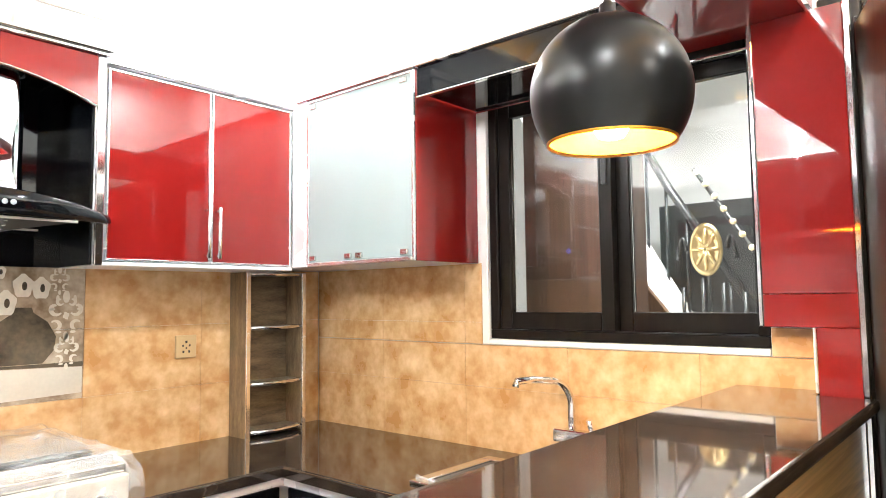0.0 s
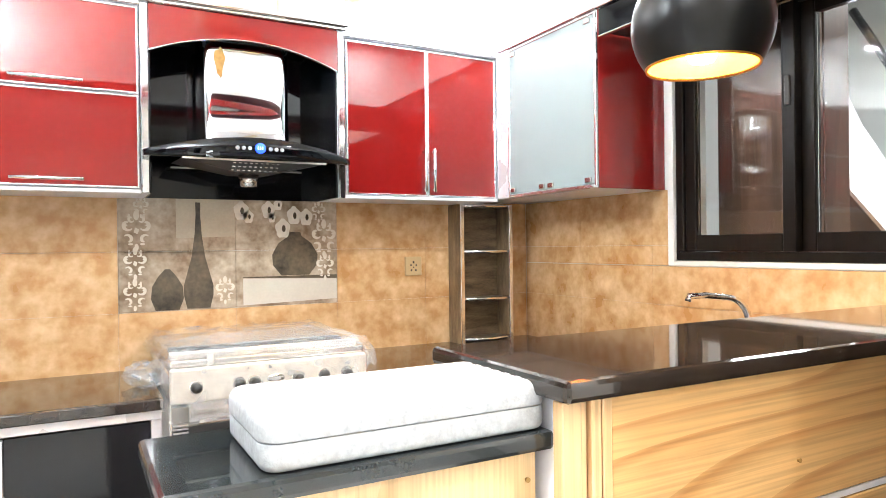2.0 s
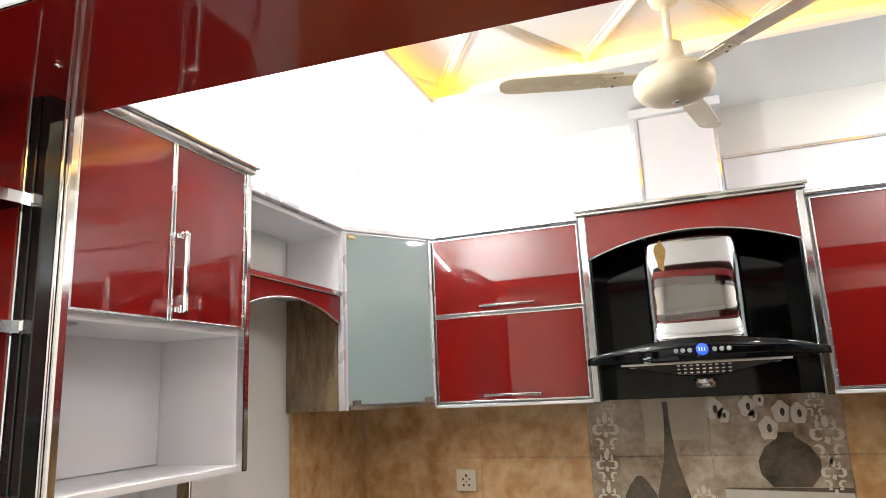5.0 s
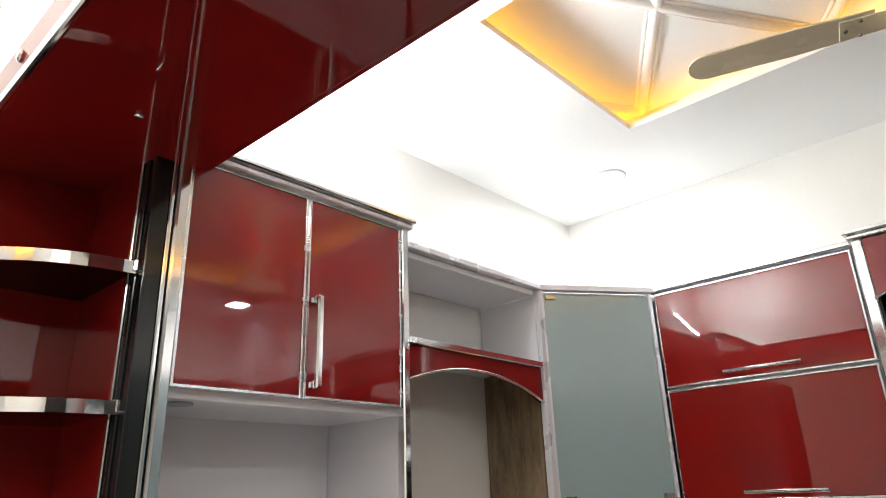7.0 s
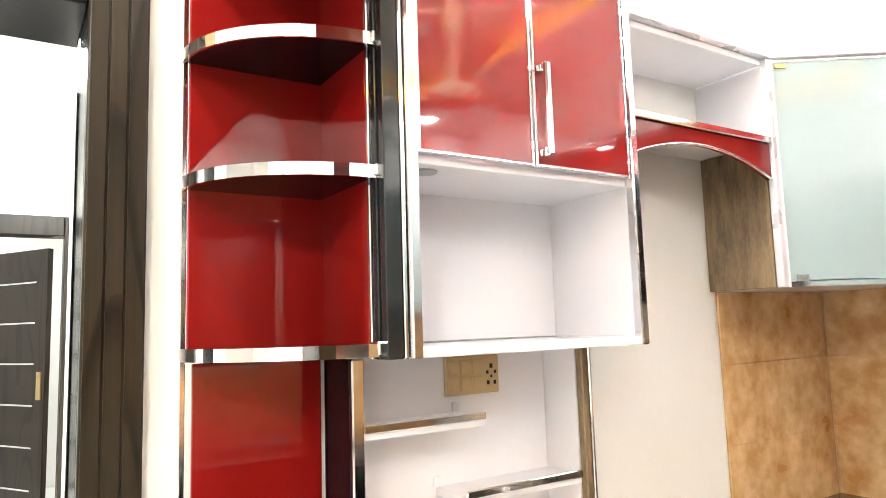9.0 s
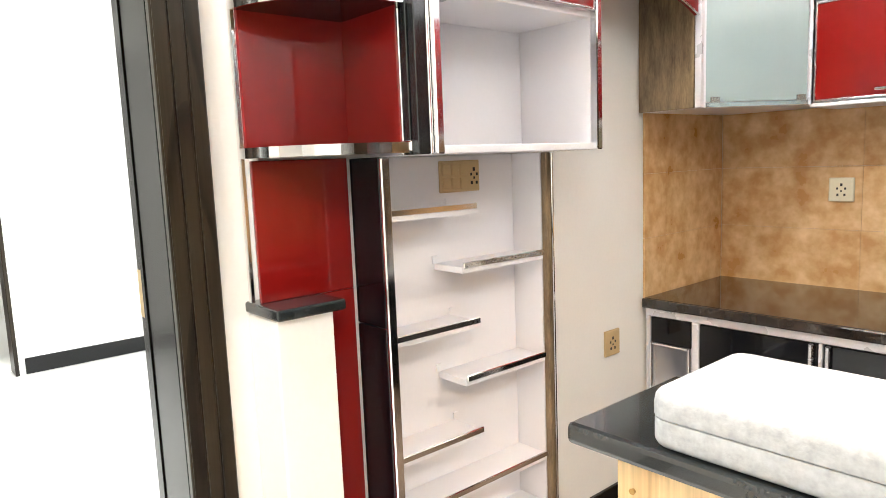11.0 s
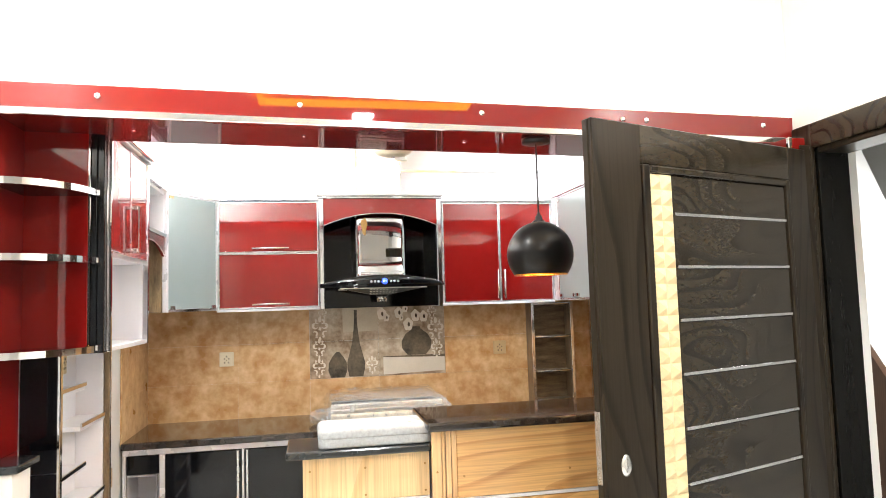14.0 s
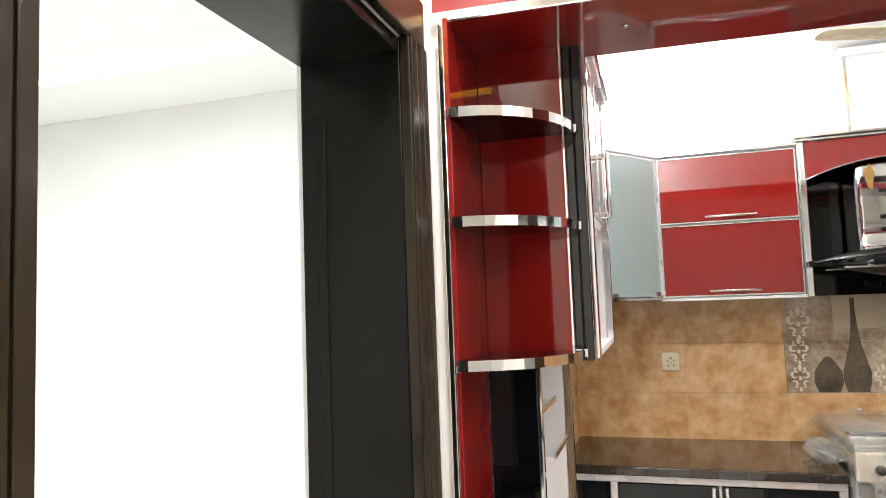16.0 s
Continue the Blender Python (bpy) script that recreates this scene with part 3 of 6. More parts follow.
def socket(x, y, z, w, h, face, mat, label, holes):
    """A wall plate; face: 'x' if it looks along +x, 'y' if along -y."""
    o = thing("socket_plate", (x, y, z - h / 2), label, "socket", "wall sockets")
    if face == "y":
        part("plate", box(x - w / 2, x + w / 2, y - 0.010, y, z - h / 2, z + h / 2, 0.004), mat, o)
        # Dark blocks stand in for the shade inside the pin holes.
        for a, c, r in holes:
            part("pin_hole", box(x + a - r, x + a + r, y - 0.0112, y - 0.009, z + c - r * 1.3, z + c + r * 1.3, 0), M_DARK, o)
    else:
        part("plate", box(x, x + 0.010, y - w / 2, y + w / 2, z - h / 2, z + h / 2, 0.004), mat, o)
        for a, c, r in holes:
            part("pin_hole", box(x + 0.009, x + 0.0112, y + a - r, y + a + r, z + c - r * 1.3, z + c + r * 1.3, 0), M_DARK, o)
    return o


FIVE = [(0, 0.018, 0.004), (-0.014, 0.004, 0.003), (0.014, 0.004, 0.003), (-0.012, -0.020, 0.0035), (0.012, -0.020, 0.0035), (0.0, -0.006, 0.0025)]
socket(-0.519, -0.011, 1.164, 0.088, 0.090, "y", M_SOCKETW, "ivory multi-pin wall socket on ochre tiles", FIVE)
socket(1.281, -0.011, 1.166, 0.088, 0.090, "y", M_SOCKET, "beige multi-pin wall socket on ochre tiles", FIVE)
plate = socket(XL + 0.009, -1.537, 1.285, 0.15, 0.088, "x", M_SOCKET, "gold double switch and socket plate in the rack",
               [(a * 0.8 + 0.052, c, r) for a, c, r in FIVE])
for a in (-0.055, -0.022, 0.011):
    for c in (-0.019, 0.019):
        part("rocker", box(XL + 0.018, XL + 0.023, -1.537 + a - 0.013, -1.537 + a + 0.013, 1.285 + c - 0.016, 1.285 + c + 0.016, 0.002), M_SOCKET, plate)
socket(XL + 0.001, -0.81, 0.65, 0.088, 0.095, "x", M_SOCKET, "gold single socket plate on the white wall", FIVE)

# ---- refrigerator bay bridge ----
FX, FY0, FY1 = -0.770, -1.236, -0.612
bridge = thing("bridge_cabinet", (-0.88, -0.93, 1.77), "open white bridge cabinet with a red arched valance", "cabinet")
part("floor_board", box(XL + 0.002, FX - 0.014, FY0, FY1 - 0.018, 1.888, 1.905), M_LAM, bridge)
part("top_board", box(XL + 0.002, FX - 0.002, FY0, FY1 - 0.018, 2.120, 2.138), M_LAM, bridge)
part("side", box(XL + 0.002, FX - 0.002, FY1 - 0.017, FY1, 1.906, 2.119), M_LAM, bridge)
part("stone_side", box(XL + 0.002, FX - 0.014, FY1 - 0.016, FY1, 1.476, 1.887), M_STONE, bridge, "brown travertine laminate panel")
part("white_post", box(FX - 0.012, FX + 0.012, FY1 - 0.012, FY1 + 0.012, 1.476, 2.138, 0.002), M_SILVERW, bridge)
arch = arc_points(FY0, FY1 - 0.014, 1.782, 1.846)
pts = [(FY0, 1.885)] + arch + [(FY1 - 0.014, 1.885)]
v = part("valance", slab(pts, 0.014, axes((FX - 0.013, 0, 0), (0, 1, 0), (0, 0, 1))), M_RED, bridge, "red gloss arched valance")
part("valance_rail", box(FX - 0.013, FX + 0.012, FY0, FY1 - 0.014, 1.886, 1.906, 0.003), M_CHROME, v)
part("arch_trim", tube([(FX + 0.002, y, z) for y, z in arch], 0.004, 6), M_CHROME, v)
part("cornice", box(XL + 0.002, FX + 0.018, FY0, FY1, 2.139, 2.158, 0.003), M_SILVERW, bridge)

# ---- left corner glass cabinet ----
ZB, ZT = 1.476, 2.140
GA, GB = Vector((-0.772, -0.600, 0)), Vector((-0.545, -0.280, 0))
gl = thing("corner_cabinet", (-0.8, -0.3, ZB), "white corner wall cabinet with a frosted glass door", "cabinet")
corner = [(XL + 0.002, -0.002), (XL + 0.002, -0.598), (GA.x - 0.012, GA.y + 0.004), (GB.x - 0.008, GB.y + 0.008), (-0.545, -0.002)]
for nm, z, h in (("floor_board", ZB, 0.016), ("inner_shelf", 1.80, 0.012), ("top_board", ZT - 0.016, 0.016)):
    part(nm, slab(corner, h, axes((0, 0, z), (1, 0, 0), (0, 1, 0))), M_LAM, gl)
part("back_board", box(XL + 0.003, -0.546, -0.009, -0.003, ZB + 0.017, ZT - 0.017), M_LAM, gl)
gd = (GB - GA).normalized()
gn = Vector((gd.y, -gd.x, 0))
L = (GB - GA).length
pl = axes(GA, gd, (0, 0, 1))
dr = part("door", slab([(0.012, ZB + 0.018), (L - 0.012, ZB + 0.018), (L - 0.012, ZT - 0.012), (0.012, ZT - 0.012)], 0.006, pl), M_FROST, gl, "frosted glass door")
for u in (0.03, L - 0.05):
    part("hinge", slab([(u, ZB + 0.014), (u + 0.032, ZB + 0.014), (u + 0.032, ZB + 0.034), (u, ZB + 0.034)], 0.012, axes(GA + gn * 0.0, gd, (0, 0, 1))), M_STEEL, dr)
part("hinge", slab([(0.02, ZT - 0.028), (0.05, ZT - 0.028), (0.05, ZT - 0.016), (0.02, ZT - 0.016)], 0.012, pl), M_BRASS, dr)
for u0, u1, z0, z1, mt in ((0, 0.011, ZB, ZT, M_SILVERW), (L - 0.011, L, ZB, ZT, M_SILVERW), (0.011, L - 0.011, ZB, ZB + 0.015, M_CHROME)):
    part("frame_rail", slab([(u0, z0), (u1, z0), (u1, z1), (u0, z1)], 0.014, pl), mt, gl)
part("cornice", slab([(-0.02, ZT + 0.001), (L + 0.02, ZT + 0.001), (L + 0.02, ZT + 0.018), (-0.02, ZT + 0.018)], 0.03, axes(GA - gn * 0.01, gd, (0, 0, 1))), M_SILVERW, gl)

# ---- back wall cabinets ----
CY = -0.272


def rim(parent, x0, x1, y, z0, z1, mat, t=0.006):
    for q in ((x0, x0 + t, z0, z1), (x1 - t, x1, z0, z1), (x0 + t, x1 - t, z0, z0 + t), (x0 + t, x1 - t, z1 - t, z1)):
        part("door_edge", box(q[0], q[1], y - 0.003, y + 0.014, q[2], q[3], 0.001), mat, parent)


def carcass(parent, x0, x1, z0, z1):
    part("body", box(x0 + 0.001, x1 - 0.001, CY + 0.018, -0.002, z0 + 0.002, z1), M_LAM, parent, "white laminate body")


flap = thing("flap_cabinet", (-0.24, -0.14, ZB), "red gloss wall cabinet with two lift-up flaps", "cabinet")
carcass(flap, -0.543, 0.068, ZB, 2.142)
for z0, z1, hz in ((1.483, 1.816, 1.495), (1.824, 2.136, 1.836)):
    d = part("flap_door", box(-0.527, 0.056, CY, CY + 0.016, z0 + 0.006, z1 - 0.006), M_RED, flap, "red gloss flap")
    rim(d, -0.533, 0.062, CY, z0, z1, M_ALU)
    handle_bar(d, (-0.335, CY, hz + 0.012), (-0.115, CY, hz + 0.012), (0, -1, 0), 0.006)
part("cornice", box(-0.55, 0.068, CY - 0.012, -0.002, 2.143, 2.158, 0.003), M_ALU, flap)
part("light_rail", box(-0.543, 0.068, CY - 0.004, -0.002, ZB - 0.012, ZB + 0.001, 0.002), M_LAM, flap)

reds = thing("wall_cabinet", (1.21, -0.14, ZB), "red gloss two-door wall cabinet with chrome handles", "cabinet")
carcass(reds, 0.846, 1.945, ZB, 2.136)
for x0, x1, hx in ((0.856, 1.230, 1.212), (1.236, 1.592, 1.256)):
    d = part("door", box(x0 + 0.006, x1 - 0.006, CY, CY + 0.016, 1.488, 2.120), M_RED, reds, "red gloss door")
    rim(d, x0, x1, CY, 1.482, 2.126, M_ALU)
    handle_bar(d, (hx, CY, 1.50), (hx, CY, 1.69), (0, -1, 0), 0.007)
part("cornice", box(0.846, 1.61, CY - 0.012, -0.002, 2.137, 2.152, 0.003), M_ALU, reds)
part("light_rail", box(0.846, 1.60, CY - 0.004, -0.002, ZB - 0.012, ZB + 0.001, 0.002), M_LAM, reds)

# hood bay
HX0, HX1, HY = 0.068, 0.846, -0.284
bay = thing("hood_cabinet", (0.457, -0.14, ZB), "chrome-edged hood bay with a red arched valance", "cabinet")
part("black_back", box(HX0 + 0.03, HX1 - 0.03, -0.014, -0.002, ZB - 0.01, 2.14), M_BLACK, bay, "black gloss back panel")
part("black_side", box(HX0 + 0.029, HX0 + 0.036, HY + 0.02, -0.016, ZB - 0.01, 2.14), M_BLACK, bay, "black gloss side panel")
part("black_side", box(HX1 - 0.036, HX1 - 0.029, HY + 0.02, -0.016, ZB - 0.01, 2.14), M_BLACK, bay, "black gloss side panel")
for x in (HX0 + 0.001, HX1 - 0.028):
    part("upright", box(x, x + 0.027, HY + 0.012, -0.002, ZB - 0.012, 2.155), M_LAM, bay)
    u = part("chrome_profile", box(x, x + 0.027, HY, HY + 0.011, ZB - 0.012, 2.155, 0.003), M_CHROME, bay)
arch = arc_points(HX0 + 0.03, HX1 - 0.03, 1.985, 2.062)
v = part("valance", slab([(HX0 + 0.03, 2.154)] + arch + [(HX1 - 0.03, 2.154)], 0.014, axes((0, HY + 0.016, 0), (1, 0, 0), (0, 0, 1))), M_RED, bay, "red gloss arched valance")
part("arch_trim", tube([(x, HY + 0.001, z) for x, z in arch], 0.004, 6), M_CHROME, v)
part("cornice", box(HX0 - 0.006, HX1 + 0.006, HY - 0.012, -0.002, 2.156, 2.168, 0.003), M_ALU, bay)
part("cornice_cap", box(HX0 - 0.012, HX1 + 0.012, HY - 0.022, -0.002, 2.169, 2.182, 0.003), M_CHROME, bay)

hood = thing("range_hood", (0.455, -0.2, ZB), "black curved glass cooker hood with a mirror steel chimney", "hood")
b = bmesh.new()
rows = []
for z in [1.63 + 0.447 * i / 8 for i in range(9)]:
    flare = 0.006 + 0.03 * max(0, (1.75 - z) / 0.12) ** 2 if z < 1.75 else 0.006
    rows.append([b.verts.new((x, y, z)) for x, y in [(0.291, -0.06), (0.291, -0.215 - flare)] +
                 [(0.291 + 0.328 * k / 10, -0.228 - flare - 0.012 * math.sin(math.pi * k / 10) ** 0.5) for k in range(11)] + [(0.619, -0.215 - flare), (0.619, -0.06)]])
for p, q in zip(rows, rows[1:]):
    for i in range(len(p) - 1):
        f = b.faces.new((p[i], p[i + 1], q[i + 1], q[i]))
        f.smooth = 2 <= i <= 11
b.faces.new(rows[-1])
b.faces.new(rows[0][::-1])
bmesh.ops.recalc_face_normals(b, faces=b.faces)
ch = part("chimney", b, M_MIRROR, hood, "mirror-polished steel chimney")
part("sticker_mark", slab([(0.352 + 0.018 * math.cos(a) * (1 + 0.3 * math.sin(3 * a)), 1.98 + 0.055 * math.sin(a) * (1 + 0.15 * math.cos(5 * a))) for a in [2 * math.pi * i / 18 for i in range(18)]],
     0.003, axes((0, -0.2445, 0), (1, 0, 0), (0, 0, 1))), M_RUST, ch, "brown sticker residue")
b = bmesh.new()
rows = []
N = 28
for i in range(N + 1):
    u = i / N * 2 - 1
    x = 0.455 + 0.385 * u
    zc = 1.665 - 0.048 * u * u
    yf = -0.44 + 0.10 * u * u
    rows.append([b.verts.new(c) for c in ((x, -0.06, zc + 0.004), (x, yf, zc), (x, yf - 0.004, zc - 0.004), (x, yf - 0.012, zc - 0.066 * (1 - 0.75 * abs(u) ** 2.2) - 0.004), (x, yf - 0.006, zc - 0.070 * (1 - 0.75 * abs(u) ** 2.2) - 0.005), (x, -0.06, zc - 0.03 * (1 - 0.5 * u * u)))])
for p, q in zip(rows, rows[1:]):
    for i in range(6):
        f = b.faces.new((p[i], q[i], q[(i + 1) % 6], p[(i + 1) % 6]))
        f.smooth = True
b.faces.new(rows[0])
b.faces.new(rows[-1][::-1])
bmesh.ops.recalc_face_normals(b, faces=b.faces)
can = part("canopy", b, M_BLACK, hood, "black tempered glass canopy")
part("display", turned([(0.0, -0.454), (0.019, -0.454), (0.019, -0.448), (0, -0.448)], 0.455, 0, 1.625, 20, axis="Y"), M_LED, can, "lit round blue display")
for k in range(3):
    part("digit", box(0.4445 + k * 0.008, 0.4475 + k * 0.008, -0.456, -0.454, 1.619, 1.631, 0), M_LEDW, can)
for k in (-3.0, -2.2, -1.4, 1.4, 2.2, 3.0):
    x = 0.455 + k * 0.027
    u = (x - 0.455) / 0.385
    part("touch_key", turned([(0.0062, -0.4525 + 0.10 * u * u), (0.0076, -0.4525 + 0.10 * u * u), (0.0076, -0.4505 + 0.1 * u * u), (0.0062, -0.4505 + 0.1 * u * u)], x, 0, 1.624, 14, axis="Y"), M_ICON, can)
for a in range(5):
    t = 2 * math.pi * a / 5
    part("mark_blade", box(0.282 + 0.010 * math.cos(t) - 0.006, 0.282 + 0.010 * math.cos(t) + 0.006, -0.4325, -0.4295, 1.598 + 0.010 * math.sin(t) - 0.003, 1.598 + 0.010 * math.sin(t) + 0.003, 0.001), M_ICON, can)
b = bmesh.new()
lo = [b.verts.new(c) for c in ((0.39, -0.34, 1.548), (0.52, -0.34, 1.548), (0.52, -0.18, 1.548), (0.39, -0.18, 1.548))]
hi = [b.verts.new(c) for c in ((0.19, -0.40, 1.585), (0.72, -0.40, 1.585), (0.72, -0.08, 1.60), (0.19, -0.08, 1.60))]
for i in range(4):
    b.faces.new((lo[i], lo[(i + 1) % 4], hi[(i + 1) % 4], hi[i]))
b.faces.new(lo)
b.faces.new(hi)
bmesh.ops.recalc_face_normals(b, faces=b.faces)
flt = part("filter_funnel", b, M_FILTER, hood, "perforated steel filter funnel")
for q in ((0.19, 0.72, -0.408, -0.4005), (0.19, 0.72, -0.0795, -0.072)):
    part("filter_rim", box(*q, 1.582, 1.589, 0.001), M_PANEL, flt, "bright steel rim")
for row in range(3):
    for c in range(9):
        x, k = 0.375 + c * 0.02, (row + 0.5) / 3.2
        part("perforation", box(x - 0.005, x + 0.005, -0.343 - 0.06 * k, -0.338 - 0.06 * k, 1.546 + 0.037 * k, 1.550 + 0.037 * k, 0), M_STEEL, flt)
part("oil_cup", turned([(0.0, -0.045), (0.03, -0.045), (0.04, 0.0), (0.0, 0.0)], 0.455, -0.25, 1.547, 20), M_STEEL, hood, "steel oil cup")

# ---- right corner cabinet ----
RX, RY0, RY1 = 1.600, -0.965, -0.370
rc = thing("corner_cabinet", (1.78, -0.65, ZB), "white wall cabinet with frosted glass door and red side", "cabinet")
part("floor_board", box(RX + 0.012, XR - 0.002, RY0 + 0.012, CY - 0.022, ZB, ZB + 0.016), M_LAM, rc)
part("top_board", box(RX + 0.012, XR - 0.002, RY0 + 0.012, CY - 0.022, 2.134, 2.150), M_LAM, rc)
part("inner_shelf", box(RX + 0.02, XR - 0.002, RY0 + 0.014, CY - 0.03, 1.80, 1.812), M_LAM, rc)
part("back_board", box(XR - 0.009, XR - 0.003, RY0 + 0.014, CY - 0.022, ZB + 0.017, 2.133), M_LAM, rc)
part("red_side", box(RX + 0.012, XR - 0.002, RY0, RY0 + 0.011, ZB, 2.150), M_RED, rc, "red gloss end panel")
part("filler", box(RX, RX + 0.012, RY1 + 0.001, CY - 0.004, ZB, 2.150), M_SILVERW, rc)
dr = part("door", box(RX + 0.001, RX + 0.008, RY0 + 0.014, RY1 - 0.012, ZB + 0.016, 2.138), M_FROST, rc, "frosted glass door")
for y, z in ((RY0 + 0.03, ZB + 0.022), (RY1 - 0.06, ZB + 0.022), (-0.64, ZB + 0.022), (-0.70, ZB + 0.022), (RY0 + 0.03, 2.11), (RY1 - 0.06, 2.11)):
    part("hinge", box(RX - 0.008, RX + 0.010, y, y + 0.034, z, z + 0.02, 0.002), M_STEEL, dr)
for q in ((RY0, RY0 + 0.013, ZB, 2.150), (RY1 - 0.011, RY1, ZB, 2.150), (RY0 + 0.013, RY1 - 0.011, ZB, ZB + 0.014), (RY0 + 0.013, RY1 - 0.011, 2.139, 2.150)):
    part("frame_rail", box(RX - 0.002, RX + 0.010, *q, 0.002), M_ALU, rc)
part("cornice", box(RX - 0.012, XR - 0.002, RY0 - 0.008, CY - 0.03, 2.151, 2.166, 0.003), M_ALU, rc)

# niche rack in the corner
nr = thing("niche_rack", (1.63, -0.1, 0.78), "narrow corner rack with curved chrome shelves and stone back", "shelf")
NX0, NX1 = 1.478, 1.775
part("stone_back", box(NX0 + 0.014, NX1 - 0.014, -0.022, -0.012, 0.785, 1.462), M_STONEH, nr, "brown banded stone-look back")
for x in (NX0, NX1 - 0.018):
    part("upright", box(x, x + 0.018, -0.13, -0.012, 0.783, 1.462, 0.002), M_STONE, nr)
    part("chrome_profile", box(x - 0.001, x + 0.019, -0.140, -0.131, 0.783, 1.462, 0.002), M_CHROME, nr)
for z in (0.80, 0.995, 1.225, 1.448):
    pts = [(NX0 + 0.019, -0.023), (NX0 + 0.019, -0.12)] + [(NX0 + 0.019 + 0.259 * i / 12, -0.12 - 0.035 * math.sin(math.pi * i / 12)) for i in range(1, 12)] + [(NX1 - 0.019, -0.12), (NX1 - 0.019, -0.023)]
    s = part("shelf_board", slab(pts, 0.010, axes((0, 0, z), (1, 0, 0), (0, 1, 0))), M_STONEH, nr)
    part("shelf_edge", tube([(NX0 + 0.019 + 0.259 * i / 12, -0.124 - 0.035 * math.sin(math.pi * i / 12), z + 0.006) for i in range(13)], 0.009, 8), M_CHROME, s, "curved chrome edge")

# boxing above the cabinets
duct = thing("duct_boxing", (0.46, -0.08, 2.16), "white boxed duct with chrome corner strips above the hood", "duct cover")
part("panel", box(0.315, 0.600, -0.155, -0.002, 2.184, CEIL - 0.05, 0.001), M_LAM, duct)
part("collar", box(0.285, 0.630, -0.18, -0.002, CEIL - 0.049, CEIL - 0.012, 0.004), M_LAM, duct)
for x in (0.306, 0.594):
    part("corner_strip", box(x, x + 0.014, -0.162, -0.152, 2.184, CEIL - 0.05, 0.002), M_CHROME, duct)
ledge = thing("ledge_boxing", (1.1, -0.03, 2.15), "low white ledge board with a chrome top strip", "duct cover")
part("panel", box(0.62, 1.64, -0.05, -0.002, 2.186, 2.372, 0.001), M_LAM, ledge)
part("top_strip", box(0.62, 1.64, -0.056, -0.002, 2.373, 2.386, 0.002), M_CHROME, ledge)
pil = thing("column_boxing", (1.8, -0.15, 2.16), "white boxed corner column above the cabinets", "duct cover")
part("panel", box(1.645, XR - 0.002, -0.24, -0.002, 2.168, CEIL - 0.045, 0.002), M_LAM, pil)
part("collar", box(1.615, XR - 0.002, -0.27, -0.002, CEIL - 0.044, CEIL - 0.002, 0.005), M_LAM, pil)

# ---- canopy over the window and red jamb ----
pel = thing("window_pelmet", (1.8, -1.4, 2.04), "black gloss pelmet box with chrome lines above the window", "pelmet")
part("bottom_panel", box(1.62, XR - 0.002, YK + 0.014, RY0 - 0.013, 2.062, 2.075), M_BLACK, pel, "dark gloss underside")
part("front_panel", box(1.605, 1.618, YK + 0.014, RY0 - 0.013, 2.052, 2.150), M_BLACK, pel)
part("top_trim", box(1.590, 1.618, YK + 0.014, RY0 - 0.013, 2.151, 2.172, 0.003), M_ALU, pel)
part("chrome_line", box(1.600, 1.620, YK + 0.014, RY0 - 0.013, 2.043, 2.050, 0.002), M_CHROME, pel)
part("chrome_line", box(1.93, XR - 0.002, -1.999, -0.98, 2.052, 2.0605, 0.002), M_CHROME, pel)

jamb = thing("jamb_cladding", (1.9, -2.1, 1.11), "red gloss cladding on the end of the wall", "cladding")
part("upper_panel", box(1.86, XR - 0.002, -2.232, -2.005, 1.345, 2.094), M_RED, jamb)
part("lower_panel", box(1.86, XR - 0.002, -2.232, -2.005, 1.257, 1.3435), M_RED, jamb)
part("base_panel", box(1.861, XR - 0.002, -2.232, -2.135, 0.80, 1.256), M_RED, jamb)
part("edge_profile", box(1.852, 1.872, -2.012, -1.998, 1.257, 2.094, 0.003), M_CHROME, jamb)
part("edge_profile", box(1.852, 1.870, -2.250, -2.233, 0.80, 2.094, 0.003), M_CHROME, jamb)
part("edge_profile", box(1.853, 1.862, -2.1345, -2.128, 1.09, 1.2565, 0.002), M_SILVERW, jamb)

# ---- window ----
WX, WY0, WY1, WZ0, WZ1 = XR, -2.0, -1.0, 1.19, 2.10
win = thing("window_1", (XR + 0.05, -1.5, WZ0), "dark brown aluminium sliding window, closed", "window", kind="structure")
part("surround", box(XR - 0.012, XR + 0.10, WY1 - 0.016, WY1 + 0.014, WZ0 - 0.02, 2.15, 0.002), M_WALL, win, "white plaster reveal")
part("sill", box(XR - 0.012, XR + 0.10, WY0, WY1 - 0.017, WZ0 - 0.02, WZ0, 0.002), M_WALL, win, "white sill")


def sash_frame(parent, y0, y1, z0, z1, x, w, t=0.035):
    for nm, q in (("stile", (y0, y0 + w, z0, z1)), ("stile", (y1 - w, y1, z0, z1)), ("rail", (y0 + w, y1 - w, z0, z0 + w)), ("rail", (y0 + w, y1 - w, z1 - w, z1))):
        part(nm, box(x, x + t, *q, 0.003), M_FRAME, parent)


outer = part("window_frame", box(XR + 0.0, XR + 0.09, WY0 + 0.001, WY1 - 0.018, WZ0 + 0.002, WZ0 + 0.035, 0.003), M_FRAME, win, "dark brown frame")
part("frame_jamb", box(XR, XR + 0.09, WY1 - 0.055, WY1 - 0.018, WZ0 + 0.036, WZ1 + 0.05, 0.003), M_FRAME, outer)
part("frame_jamb", box(XR, XR + 0.09, WY0 + 0.001, WY0 + 0.035, WZ0 + 0.036, WZ1 + 0.05, 0.003), M_FRAME, outer)
